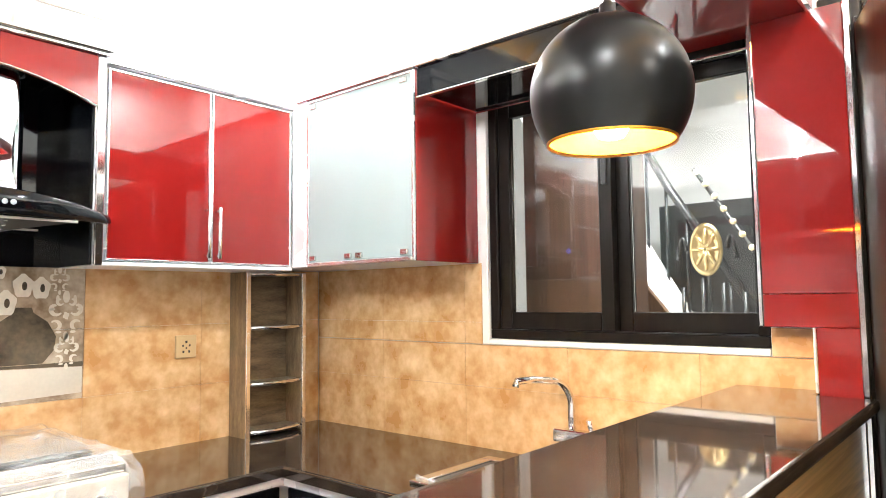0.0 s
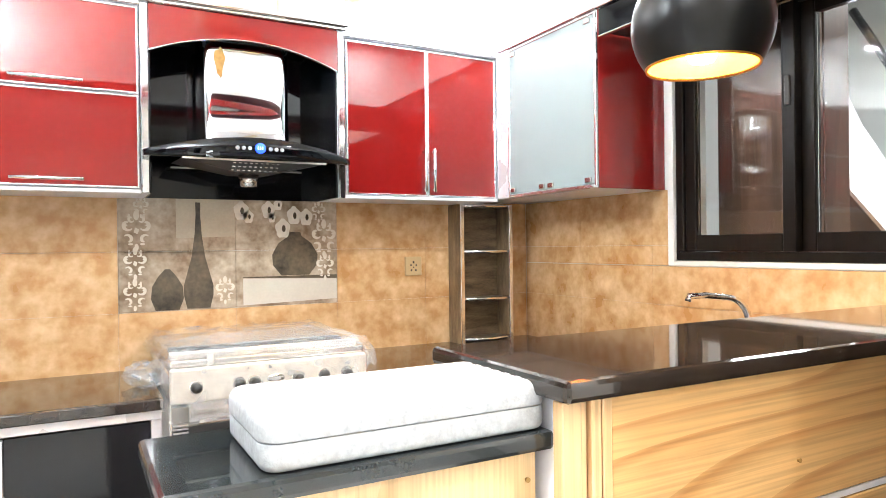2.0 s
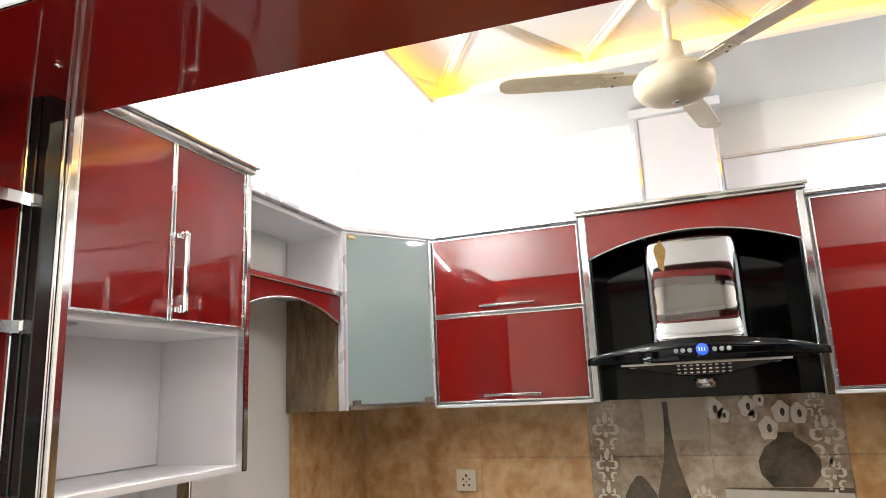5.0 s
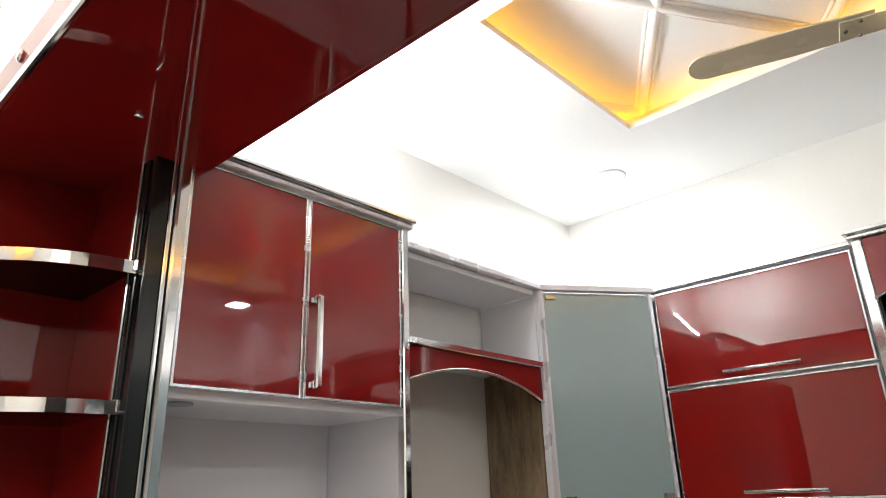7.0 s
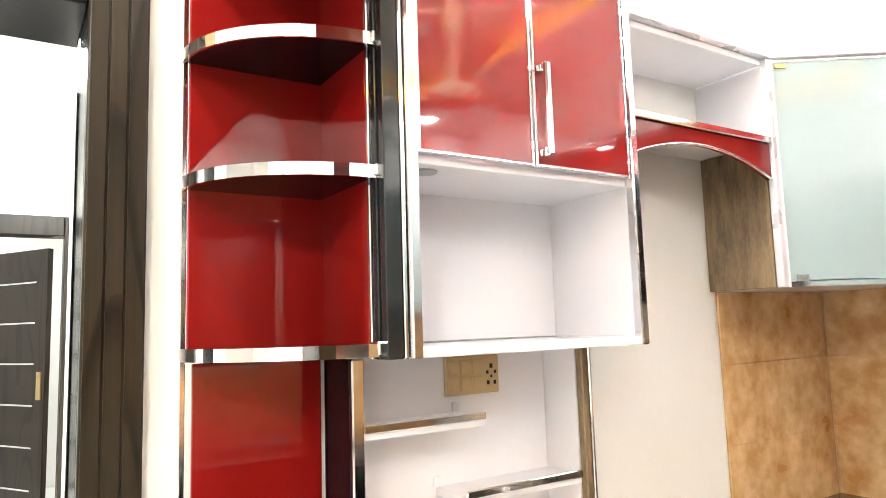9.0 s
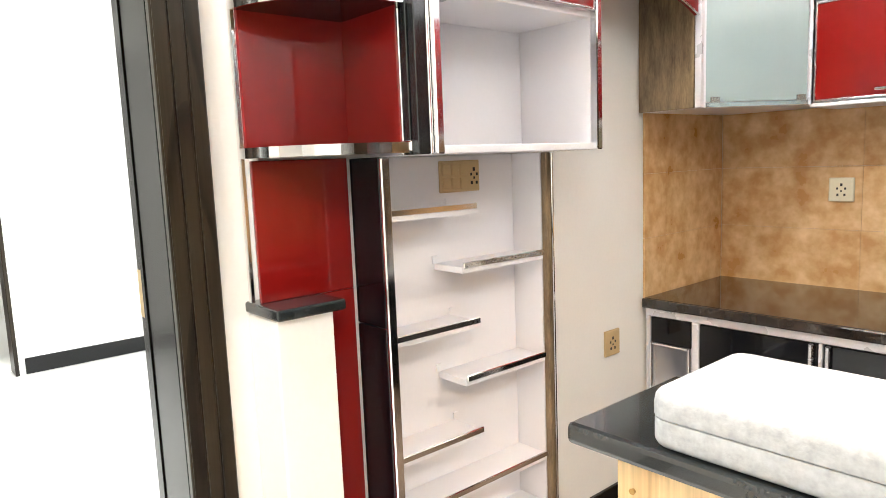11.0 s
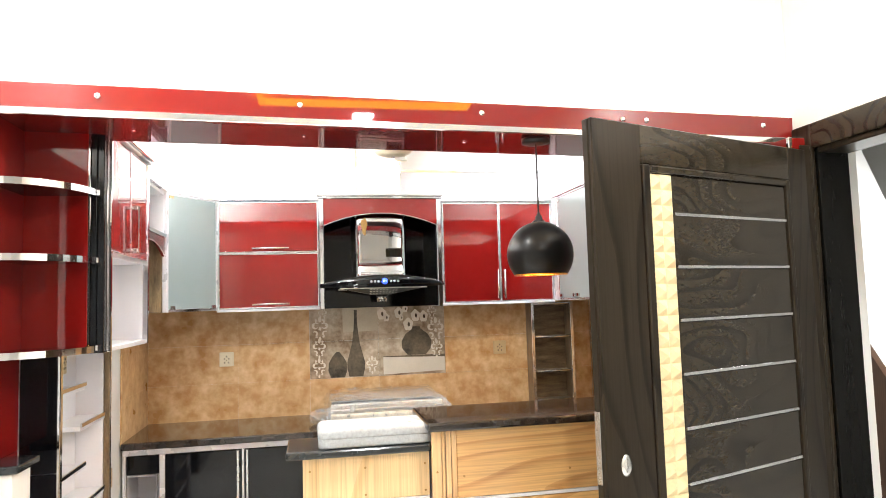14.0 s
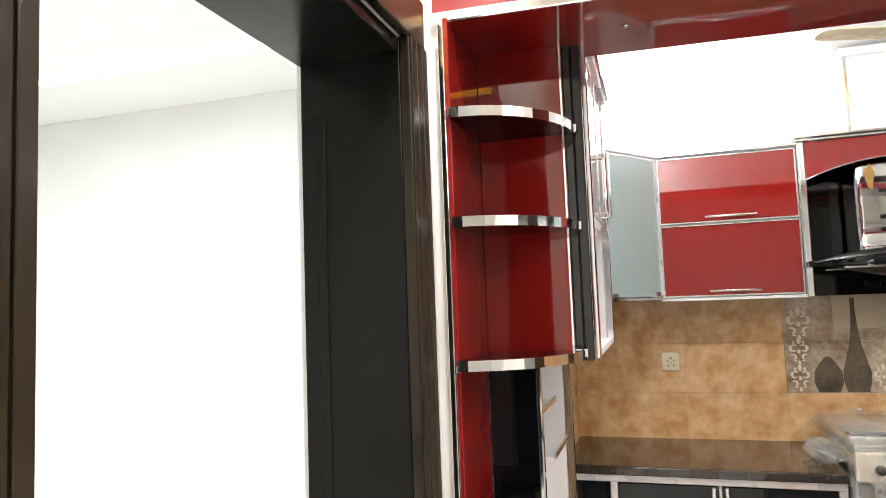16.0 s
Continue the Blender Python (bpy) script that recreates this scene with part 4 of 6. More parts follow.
part("frame_head", box(XR, XR + 0.09, WY0 + 0.036, WY1 - 0.056, WZ1 - 0.03, WZ1 + 0.05, 0.003), M_FRAME, outer)
s1 = part("sash", box(XR + 0.012, XR + 0.047, -1.52, -1.47, WZ0 + 0.037, WZ1 - 0.032, 0.003), M_FRAME, win, "dark sliding sash")
part("sash_stile", box(XR + 0.012, XR + 0.047, WY1 - 0.105, WY1 - 0.056, WZ0 + 0.037, WZ1 - 0.032, 0.003), M_FRAME, s1)
part("sash_rail", box(XR + 0.012, XR + 0.047, -1.469, WY1 - 0.106, WZ0 + 0.037, WZ0 + 0.10, 0.003), M_FRAME, s1)
part("sash_rail", box(XR + 0.012, XR + 0.047, -1.469, WY1 - 0.106, WZ1 - 0.08, WZ1 - 0.032, 0.003), M_FRAME, s1)
part("latch", box(XR + 0.004, XR + 0.012, -1.505, -1.485, 1.72, 1.82, 0.003), M_BLACKMATT, s1)
g = part("pane", box(XR + 0.027, XR + 0.032, -1.469, WY1 - 0.106, WZ0 + 0.101, WZ1 - 0.081, 0), M_GLASS, s1)
g.visible_shadow = False
s2 = part("sash", box(XR + 0.050, XR + 0.085, -1.565, -1.505, WZ0 + 0.037, WZ1 - 0.032, 0.003), M_FRAME, win, "dark sliding sash")
part("sash_rail", box(XR + 0.050, XR + 0.085, WY0 + 0.036, -1.566, WZ0 + 0.037, WZ0 + 0.10, 0.003), M_FRAME, s2)
part("sash_rail", box(XR + 0.050, XR + 0.085, WY0 + 0.036, -1.566, WZ1 - 0.08, WZ1 - 0.032, 0.003), M_FRAME, s2)
g = part("pane", box(XR + 0.064, XR + 0.069, WY0 + 0.036, -1.566, WZ0 + 0.101, WZ1 - 0.081, 0), M_GLASS, s2)
g.visible_shadow = False

# ---- counters and base cabinets ----
CT = 0.786


def counter(outline, z, h, label, noses):
    top = thing("worktop", (outline[0][0], outline[0][1], z - h), label, "counter")
    part("slab", slab(outline, h, axes((0, 0, z - h), (1, 0, 0), (0, 1, 0)), bev=0.004), M_GRANITE, top)
    for q in noses:
        part("nosing", box(*q, z - h - 0.004, z - 0.001, 0.007), M_GRANITE, top, "rounded granite nosing")


counter([(XL + 0.012, -0.012), (XL + 0.012, -0.615), (0.098, -0.615), (0.098, -0.012)], CT, 0.032, "dark brown polished granite worktop", [(XL + 0.012, 0.098, -0.628, -0.616)])
counter([(0.792, -0.012), (0.792, -0.615), (1.312, -0.615), (1.312, -2.0), (XR - 0.012, -2.0), (XR - 0.012, -0.012)], CT, 0.032, "dark brown polished granite corner worktop with sink",
        [(0.792, 1.311, -0.628, -0.616), (1.299, 1.311, -2.0, -0.629)])

bc = thing("base_cabinet", (-0.45, -0.3, 0), "black gloss base cabinet with white frame and open end", "cabinet")
part("carcass", box(-0.775, 0.094, -0.560, -0.015, 0.10, 0.752), M_LAM, bc)
part("plinth", box(XL + 0.014, 0.094, -0.54, -0.015, 0.0, 0.099), M_BLACK, bc)
part("top_rail", box(XL + 0.013, 0.094, -0.600, -0.56, 0.716, 0.752, 0.002), M_SILVERW, bc)
for x, w in ((XL + 0.013, 0.018), (-0.800, 0.028), (-0.372, 0.012), (0.062, 0.032)):
    part("stile", box(x, x + w, -0.599, -0.561, 0.10, 0.715, 0.002), M_SILVERW, bc)
part("drawer_front", box(XL + 0.034, -0.803, -0.597, -0.575, 0.615, 0.712, 0.002), M_BLACK, bc, "black gloss drawer front")
for q in ((XL + 0.013, XL + 0.020, 0.10, 0.61), (-0.806, -0.800, 0.10, 0.61)):
    part("shelf_side", box(q[0], q[1], -0.56, -0.10, q[2], q[3], 0.001), M_LAM, bc)
part("shelf_back", box(XL + 0.021, -0.807, -0.30, -0.29, 0.10, 0.61, 0), M_LAM, bc)
for z in (0.10, 0.36, 0.604):
    part("shelf_board", box(XL + 0.021, -0.807, -0.585, -0.301, z, z + 0.012, 0.001), M_LAM, bc)
part("chrome_edge", box(XL + 0.030, XL + 0.036, -0.598, -0.586, 0.10, 0.612, 0.001), M_CHROME, bc)
part("chrome_edge", box(-0.816, -0.808, -0.598, -0.586, 0.10, 0.612, 0.001), M_CHROME, bc)
part("chrome_edge", box(XL + 0.037, -0.817, -0.598, -0.586, 0.604, 0.612, 0.001), M_CHROME, bc)
for x0, x1, hx in ((-0.770, -0.374, -0.392), (-0.358, 0.060, -0.342)):
    d = part("door", box(x0, x1, -0.596, -0.578, 0.105, 0.712, 0.002), M_BLACK, bc, "black gloss door")
    part("handle", box(hx - 0.007, hx + 0.007, -0.612, -0.597, 0.40, 0.712, 0.003), M_ALU, d, "aluminium grip strip")

bc2 = thing("base_cabinet", (1.05, -0.3, 0), "black gloss base cabinet with white frame beside the range", "cabinet")
part("carcass", box(0.797, 1.95, -0.560, -0.015, 0.10, 0.752), M_LAM, bc2)
part("plinth", box(0.797, 1.95, -0.54, -0.015, 0.0, 0.099), M_BLACK, bc2)
part("top_rail", box(0.797, 1.345, -0.600, -0.561, 0.716, 0.752, 0.002), M_SILVERW, bc2)
part("stile", box(0.797, 0.828, -0.599, -0.561, 0.10, 0.715, 0.002), M_SILVERW, bc2)
part("door", box(0.832, 1.315, -0.596, -0.578, 0.105, 0.712, 0.002), M_BLACK, bc2, "black gloss door")
bc3 = thing("base_cabinet", (1.65, -1.3, 0), "black gloss base cabinet with white frame under the sink", "cabinet")
part("carcass", box(1.365, 1.95, -1.98, -0.602, 0.10, 0.752), M_LAM, bc3)
part("plinth", box(1.385, 1.95, -1.98, -0.602, 0.0, 0.099), M_BLACK, bc3)
part("top_rail", box(1.325, 1.364, -1.98, -0.602, 0.716, 0.752, 0.002), M_SILVERW, bc3)
for y0, y1 in ((-1.05, -0.622), (-1.49, -1.06), (-1.97, -1.50)):
    part("door", box(1.328, 1.346, y0, y1, 0.105, 0.712, 0.002), M_BLACK, bc3, "black gloss door")

# sink and tap
sk = thing("sink", (1.62, -1.33, CT), "stainless steel kitchen sink with protective film on the rim", "sink")
b = bmesh.new()
for q in ((1.42, 1.46, -1.60, -1.10), (1.78, 1.82, -1.60, -1.10), (1.461, 1.779, -1.60, -1.56), (1.461, 1.779, -1.14, -1.10)):
    box(q[0], q[1], q[2], q[3], CT + 0.001, CT + 0.010, 0.003, b)
part("rim", b, M_STEEL, sk)
# Flat dark plate; the shade inside the sink is put into its colour.
part("bowl", box(1.461, 1.779, -1.559, -1.141, CT + 0.001, CT + 0.003, 0), M_GRILLE, sk)
part("film_edge", tube([(1.47, -1.09, CT + 0.012), (1.445, -1.11, CT + 0.016), (1.44, -1.2, CT + 0.014), (1.44, -1.4, CT + 0.014)], 0.006, 6), M_FILM, sk, "blue-tinted protective film")
tap = thing("tap", (1.90, -1.42, 0.84), "chrome wall-mounted swan-neck kitchen tap", "tap")
part("body", box(1.885, 1.925, -1.535, -1.32, 0.862, 0.905, 0.008), M_CHROME, tap)
for y in (-1.36, -1.50):
    part("flange", turned([(0.024, 0), (0.024, -0.01), (0.014, -0.02), (0.014, -0.03)], XR - 0.011, y, 0.884, 18, axis="X"), M_CHROME, tap)
sp = [(1.905, -1.385, 0.90), (1.905, -1.385, 0.95)] + [(1.905 - 0.075 * (1 - math.cos(a)), -1.385 + 0.03 * (1 - math.cos(a)), 0.985 + 0.085 * math.sin(a)) for a in [math.pi / 2 * i / 8 for i in range(9)]] + [(1.76, -1.33, 1.078), (1.70, -1.31, 1.078), (1.695, -1.308, 1.06)]
part("spout", tube(sp, 0.012, 12), M_CHROME, tap)
part("lever", rod((1.905, -1.46, 0.90), (1.895, -1.455, 0.945), 0.010), M_CHROME, tap)
part("valve_knob", turned([(0.018, 0), (0.022, 0.01), (0.022, 0.03), (0.016, 0.04)], 1.905, -1.575, 0.884, 14, axis="Y"), M_CHROME, tap)

# ---- breakfast bar ----
BT = 1.087
bar = thing("breakfast_bar", (1.17, -2.15, 0), "varnished ash breakfast bar with a white strip", "bar")
part("body", box(0.425, 1.848, -2.215, -1.93, 0.0, BT - 0.031), M_LAM, bar)
for i, (z0, z1) in enumerate(((0.03, 0.385), (0.401, 0.812), (0.828, BT - 0.033))):
    part("board", box(0.497, 1.842, -2.236, -2.217, z0, z1, 0.002), M_ASH, bar)
    if i < 2:
        part("white_strip", box(0.497, 1.842, -2.234, -2.217, z1 + 0.002, z1 + 0.014, 0.001), M_LAM, bar)
for x0, x1, yy in ((0.412, 0.444, -2.238), (0.446, 0.458, -2.232), (0.460, 0.477, -2.240), (0.479, 0.496, -2.240)):
    part("post", box(x0, x1, yy, -2.216, 0.0, BT - 0.033, 0.002), M_ASHZ, bar)
for x, z in ((0.52, 1.06), (0.52, 0.90), (0.9, 1.06), (0.9, 0.90), (1.3, 1.06), (0.428, 1.06), (0.428, 0.92)):
    part("nail", turned([(0.004, -2.241), (0.003, -2.236), (0.0, -2.236)], x, 0, z, 8, axis="Y"), M_RUST, bar)
part("top", slab([(0.395, -2.268), (1.845, -2.268), (1.845, -2.130), (1.948, -2.130), (1.948, -1.90), (0.395, -1.90)], 0.030, axes((0, 0, BT - 0.030), (1, 0, 0), (0, 1, 0)), bev=0.008), M_GRANITE, bar, "dark brown polished granite bar top")


def rounded_block(x0, x1, y0, y1, z0, z1, corner, top, bottom):
    """A block with rounded upright corners and softly rounded top and bottom edges."""
    b = bmesh.new()
    rows = []
    levels = [(z0 + bottom * (1 - math.cos(a)), bottom * (1 - math.sin(a))) for a in [math.pi / 2 * i / 4 for i in range(5)]]
    levels += [(z1 - top * (1 - math.sin(a)), top * (1 - math.cos(a))) for a in [math.pi / 2 * i / 4 for i in range(5)]]
    for z, inset in levels:
        c, row = max(0.004, corner - inset), []
        for cx, cy, a0 in ((x1, y1, 0), (x0, y1, 90), (x0, y0, 180), (x1, y0, 270)):
            ox = cx - inset - c if cx == x1 else cx + inset + c
            oy = cy - inset - c if cy == y1 else cy + inset + c
            for i in range(6):
                a = radians(a0 + 90 * i / 5)
                row.append(b.verts.new((ox + c * math.cos(a), oy + c * math.sin(a), z)))
        rows.append(row)
    for p, q in zip(rows, rows[1:]):
        for i in range(len(p)):
            f = b.faces.new((p[i], p[(i + 1) % len(p)], q[(i + 1) % len(p)], q[i]))
            f.smooth = True
    b.faces.new(rows[0][::-1])
    b.faces.new(rows[-1])
    return b


LT = 1.010
low = thing("low_bar", (0.2, -2.1, 0), "pale pine low bar front with white strips", "bar")
part("body", box(-0.012, 0.410, -2.160, -2.005, 0.0, LT - 0.029), M_LAM, low)
for i, (z0, z1) in enumerate(((0.03, 0.36), (0.376, 0.590), (0.606, 0.815), (0.831, LT - 0.030))):
    part("board", box(-0.018, 0.411, -2.180, -2.161, z0, z1, 0.002), M_ASHL, low)
    if i < 3:
        part("white_strip", box(-0.018, 0.411, -2.178, -2.161, z1 + 0.002, z1 + 0.014, 0.001), M_LAM, low)
for x in (0.005, 0.19, 0.395):
    for z in (0.85, 0.94, 0.63, 0.79):
        part("nail", turned([(0.004, -2.184), (0.003, -2.180), (0.0, -2.180)], x, 0, z, 8, axis="Y"), M_RUST, low)
part("top", slab([(-0.072, -2.207), (0.424, -2.207), (0.424, -1.960), (-0.072, -1.960)], 0.027, axes((0, 0, LT - 0.027), (1, 0, 0), (0, 1, 0)), bev=0.007), M_GRANITE2, low, "black granite low bar top")
fm = thing("foam_box", (0.22, -2.115, LT), "white polystyrene packaging box with a lid", "box")
part("tray", rounded_block(0.034, 0.420, -2.200, -1.999, LT + 0.001, LT + 0.034, 0.024, 0.002, 0.010), M_FOAM, fm)
lid = part("lid", rounded_block(0.033, 0.421, -2.201, -1.998, LT + 0.0348, LT + 0.067, 0.026, 0.016, 0.002), M_FOAM, fm)
for i in range(6):
    y = -2.170 + i * 0.026
    part("rib", box(0.345, 0.398, y, y + 0.012, LT + 0.066, LT + 0.0682, 0.001), M_FOAM, lid)

# ---- cooking range wrapped in film ----
rg = thing("cooking_range", (0.44, -0.35, 0), "stainless steel cooking range wrapped in plastic film", "stove")
RL, RR = 0.112, 0.772
part("body", box(RL, RR, -0.640, -0.04, 0.06, 0.86, 0.006), M_STEEL, rg)
part("control_panel", box(RL, RR, -0.668, -0.641, 0.768, 0.880, 0.008), M_PANEL, rg, "pale steel control panel")
for x in (0.189, 0.323, 0.372, 0.519, 0.612, 0.696):
    k = part("knob", turned([(0.017, -0.672), (0.017, -0.682), (0.013, -0.700), (0.0, -0.701)], x, 0, 0.818, 18, axis="Y"), M_GRILLE, rg)
    part("knob_ring", turned([(0.018, -0.668), (0.022, -0.668), (0.021, -0.672), (0.018, -0.672)], x, 0, 0.818, 18, axis="Y"), M_CHROME, k)
b = turned([(0.0, -0.671), (0.014, -0.671), (0.016, -0.669), (0.016, -0.668)], 0, 0, 0, 20, axis="Y")
for vtx in b.verts:
    vtx.co.x *= 1.9
    vtx.co += Vector((0.445, 0, 0.822))
part("badge", b, M_CHROME, rg, "plain oval metal badge")
dr = part("oven_door", box(RL + 0.005, RR - 0.005, -0.662, -0.641, 0.16, 0.70, 0.006), M_GRILLE, rg, "dark oven door")
part("handle", rod((RL + 0.08, -0.70, 0.715), (RR - 0.08, -0.70, 0.715), 0.010), M_CHROME, dr)
gr = part("vent_grille", box(RL + 0.002, RL + 0.055, -0.668, -0.663, 0.18, 0.76, 0.002), M_GRILLE, rg)
for i in range(26):
    part("slot", box(RL + 0.006, RL + 0.052, -0.671, -0.6685, 0.70 - i * 0.012, 0.706 - i * 0.012, 0), M_STEEL, gr)
part("hob_front", box(RL + 0.002, RR - 0.002, -0.650, -0.585, 0.8805, 0.905, 0.006), M_STEEL, rg, "steel front edge of the hob")
part("lid", box(RL + 0.005, RR - 0.005, -0.575, -0.05, 0.885, 0.922, 0.006), M_STEEL, rg, "closed glass and steel lid")
part("lid_edge", box(RL + 0.012, RR - 0.05, -0.545, -0.505, 0.9225, 0.930, 0.003), M_BLACKMATT, rg, "black lid edge")
for x in (RL + 0.06, RR - 0.06):
    for y in (-0.58, -0.1):
        part("foot", turned([(0.02, 0), (0.02, 0.06)], x, y, 0.0, 12), M_BLACKMATT, rg)


def draped(x0, x1, y0, y1, z0, z1, nx, ny, amp, seed):
    """A crumpled open sheet folded over the front edge of the range."""
    b = bmesh.new()
    grid = []
    prof = [(y1, z1)] + [(y1 + (y0 - y1) * i / ny, z1) for i in range(1, ny)] + [(y0, z1 - 0.004)] + [(y0 - 0.006, z1 - (z1 - z0) * i / 6) for i in range(1, 7)]
    for j, (y, z) in enumerate(prof):
        row = []
        for i in range(nx + 1):
            x = x0 + (x1 - x0) * i / nx
            n1 = noise.noise(Vector((x * 14 + seed, y * 14, z * 14)))
            n2 = noise.noise(Vector((x * 45 + seed, y * 45, z * 45)))
            e = max(0, abs(2 * i / nx - 1) - 0.9) * 0.5
            row.append(b.verts.new((x + n2 * amp * 0.4, y - (abs(n1) * amp + n2 * amp * 0.5) * (1 if j > ny else 0.3), z + (abs(n1) * amp + n2 * amp * 0.4) - e)))
        grid.append(row)
    for p, q in zip(grid, grid[1:]):
        for i in range(nx):
            f = b.faces.new((p[i], p[i + 1], q[i + 1], q[i]))
            f.smooth = True
    return b


part("plastic_film", draped(RL - 0.03, RR + 0.03, -0.682, -0.03, 0.70, 0.936, 70, 34, 0.016, 3.0), M_FILM, rg, "crumpled clear plastic film")
b = bmesh.new()
bmesh.ops.create_icosphere(b, subdivisions=4, radius=1)
for vtx in b.verts:
    n = noise.noise(vtx.co * 2.2) * 0.35 + noise.noise(vtx.co * 6) * 0.16
    vtx.co = Vector((0.075 + vtx.co.x * 0.075 * (1 + n), -0.38 + vtx.co.y * 0.16 * (1 + n), CT + 0.043 + vtx.co.z * 0.040 * (1 + n)))
for f in b.faces:
    f.smooth = True
part("film_fold", b, M_FILM, rg, "bunched plastic film")
b = bmesh.new()
bmesh.ops.create_icosphere(b, subdivisions=4, radius=1)
for vtx in b.verts:
    n = noise.noise(vtx.co * 2.6 + Vector((4, 1, 0))) * 0.35 + noise.noise(vtx.co * 6) * 0.16
    vtx.co = Vector((0.795 + vtx.co.x * 0.032 * (1 + n), -0.42 + vtx.co.y * 0.22 * (1 + n), CT + 0.062 + vtx.co.z * 0.055 * (1 + n)))
for f in b.faces:
    f.smooth = True
part("film_fold", b, M_FILM, rg, "bunched plastic film")

# ---- pendant lamp ----
PX, PY = 0.884, -2.065
pd = thing("pendant_lamp", (PX, PY, 1.60), "black metal ball pendant lamp with a gold lining, lit", "lamp")
R = 0.127
prof_o = [(R * math.sin(a), R * -math.cos(a)) for a in [math.radians(52 + 118 * i / 18) for i in range(19)]]
prof_i = [((R - 0.004) * math.sin(a), (R - 0.004) * -math.cos(a)) for a in [math.radians(170 - 118 * i / 18) for i in range(19)]]
zc = 1.663
b = bmesh.new()
turned([(r, h) for r, h in prof_o] + [(0.0, R)], PX, PY, zc, 40, b)
cap = [f for f in b.faces if len(f.verts) > 4]
bmesh.ops.delete(b, geom=cap, context="FACES_ONLY")
sh = part("shade", b, M_SHADE, pd, "black painted ball shade")
b = bmesh.new()
turned([(0.0, R - 0.004)] + prof_i, PX, PY, zc, 40, b)
cap = [f for f in b.faces if len(f.verts) > 4]
bmesh.ops.delete(b, geom=cap, context="FACES_ONLY")
part("lining", b, M_LINING, sh, "gold inner lining")
b = turned([(prof_o[0][0] - 0.003, prof_o[0][1]), (prof_o[0][0] + 0.001, prof_o[0][1] - 0.002), (prof_o[0][0] + 0.002, prof_o[0][1] + 0.003)], PX, PY, zc, 40)
cap = [f for f in b.faces if len(f.verts) > 4]
bmesh.ops.delete(b, geom=cap, context="FACES_ONLY")
part("rim", b, M_LINING, sh)
part("neck", turned([(0.026, 0.122), (0.023, 0.130), (0.014, 0.134), (0.013, 0.148), (0.007, 0.152), (0.004, 0.164)], PX, PY, zc, 20), M_BLACKMATT, pd)
part("cord", rod((PX, PY, zc + 0.16), (PX, PY, 2.10), 0.0035, 8), M_BLACKMATT, pd)
part("canopy", turned([(0.055, 0), (0.055, -0.018), (0.03, -0.022), (0.0, -0.022)], PX, PY, 2.114, 24), M_BLACKMATT, pd)
part("bulb", turned([(0, -0.036), (0.02, -0.032), (0.032, -0.012), (0.034, 0.01), (0.02, 0.04), (0.014, 0.06)], PX, PY, zc - 0.036, 20), M_BULB, pd, "lit warm bulb")

# ---- ceiling fan ----
fx, fy = 0.462, -0.95
fan = thing("ceiling_fan", (fx, fy, 2.28), "cream enamel three-blade ceiling fan at rest", "fan")
part("canopy", turned([(0.058, CTOP), (0.062, CTOP - 0.02), (0.054, CTOP - 0.07), (0.038, CTOP - 0.12), (0.014, CTOP - 0.13)], fx, fy, 0, 28), M_CREAM, fan)
part("rod", rod((fx, fy, 2.44), (fx, fy, CTOP - 0.10), 0.011), M_CREAM, fan)
part("motor", turned([(0.012, 2.46), (0.032, 2.45), (0.036, 2.405), (0.052, 2.39), (0.058, 2.375), (0.100, 2.362), (0.109, 2.345), (0.109, 2.322), (0.096, 2.302), (0.087, 2.296), (0.052, 2.284), (0.0, 2.280)], fx, fy, 0, 40), M_CREAM, fan)
part("boss", turned([(0.010, 2.283), (0.010, 2.276), (0.0, 2.275)], fx, fy, 0, 14), M_CHROME, fan)
for k in range(3):
    a = math.radians(197 + 120 * k)
    pl = Matrix.Translation((fx, fy, 2.355)) @ Matrix.Rotation(a, 4, "Z") @ Matrix.Rotation(math.radians(9), 4, "X")
    tip = [(0.45 + 0.034 * math.sin(t), -0.036 * math.cos(t)) for t in [math.pi * i / 8 for i in range(9)]]
    bl = part("blade", slab([(0.14, -0.030), (0.28, -0.038)] + tip + [(0.28, 0.038), (0.14, 0.030)], 0.004, pl), M_CREAM, fan)
    part("blade_arm", slab([(0.08, -0.022), (0.20, -0.027), (0.20, 0.027), (0.08, 0.022)], 0.004, pl @ Matrix.Translation((0, 0, -0.005))), M_CREAM, bl)
    for u, vv in ((0.165, -0.02), (0.165, 0.02), (0.19, 0.0)):
        b = turned([(0.005, 0), (0.004, -0.003), (0, -0.003)], u, vv, -0.005, 8)
        bmesh.ops.transform(b, matrix=pl, verts=b.verts)
        part("screw", b, M_STEEL, bl)

# tube light lying on top of the tall wall cabinet
tb = thing("tube_light", (-0.92, -1.50, 2.189), "white tube light lying on the cabinet, switched on", "light")
part("batten", box(-0.95, -0.90, -1.78, -1.22, 2.189, 2.215, 0.004), M_CEIL, tb)
part("tube", rod((-0.925, -1.77, 2.228), (-0.925, -1.23, 2.228), 0.012, 14), M_TUBE, tb)

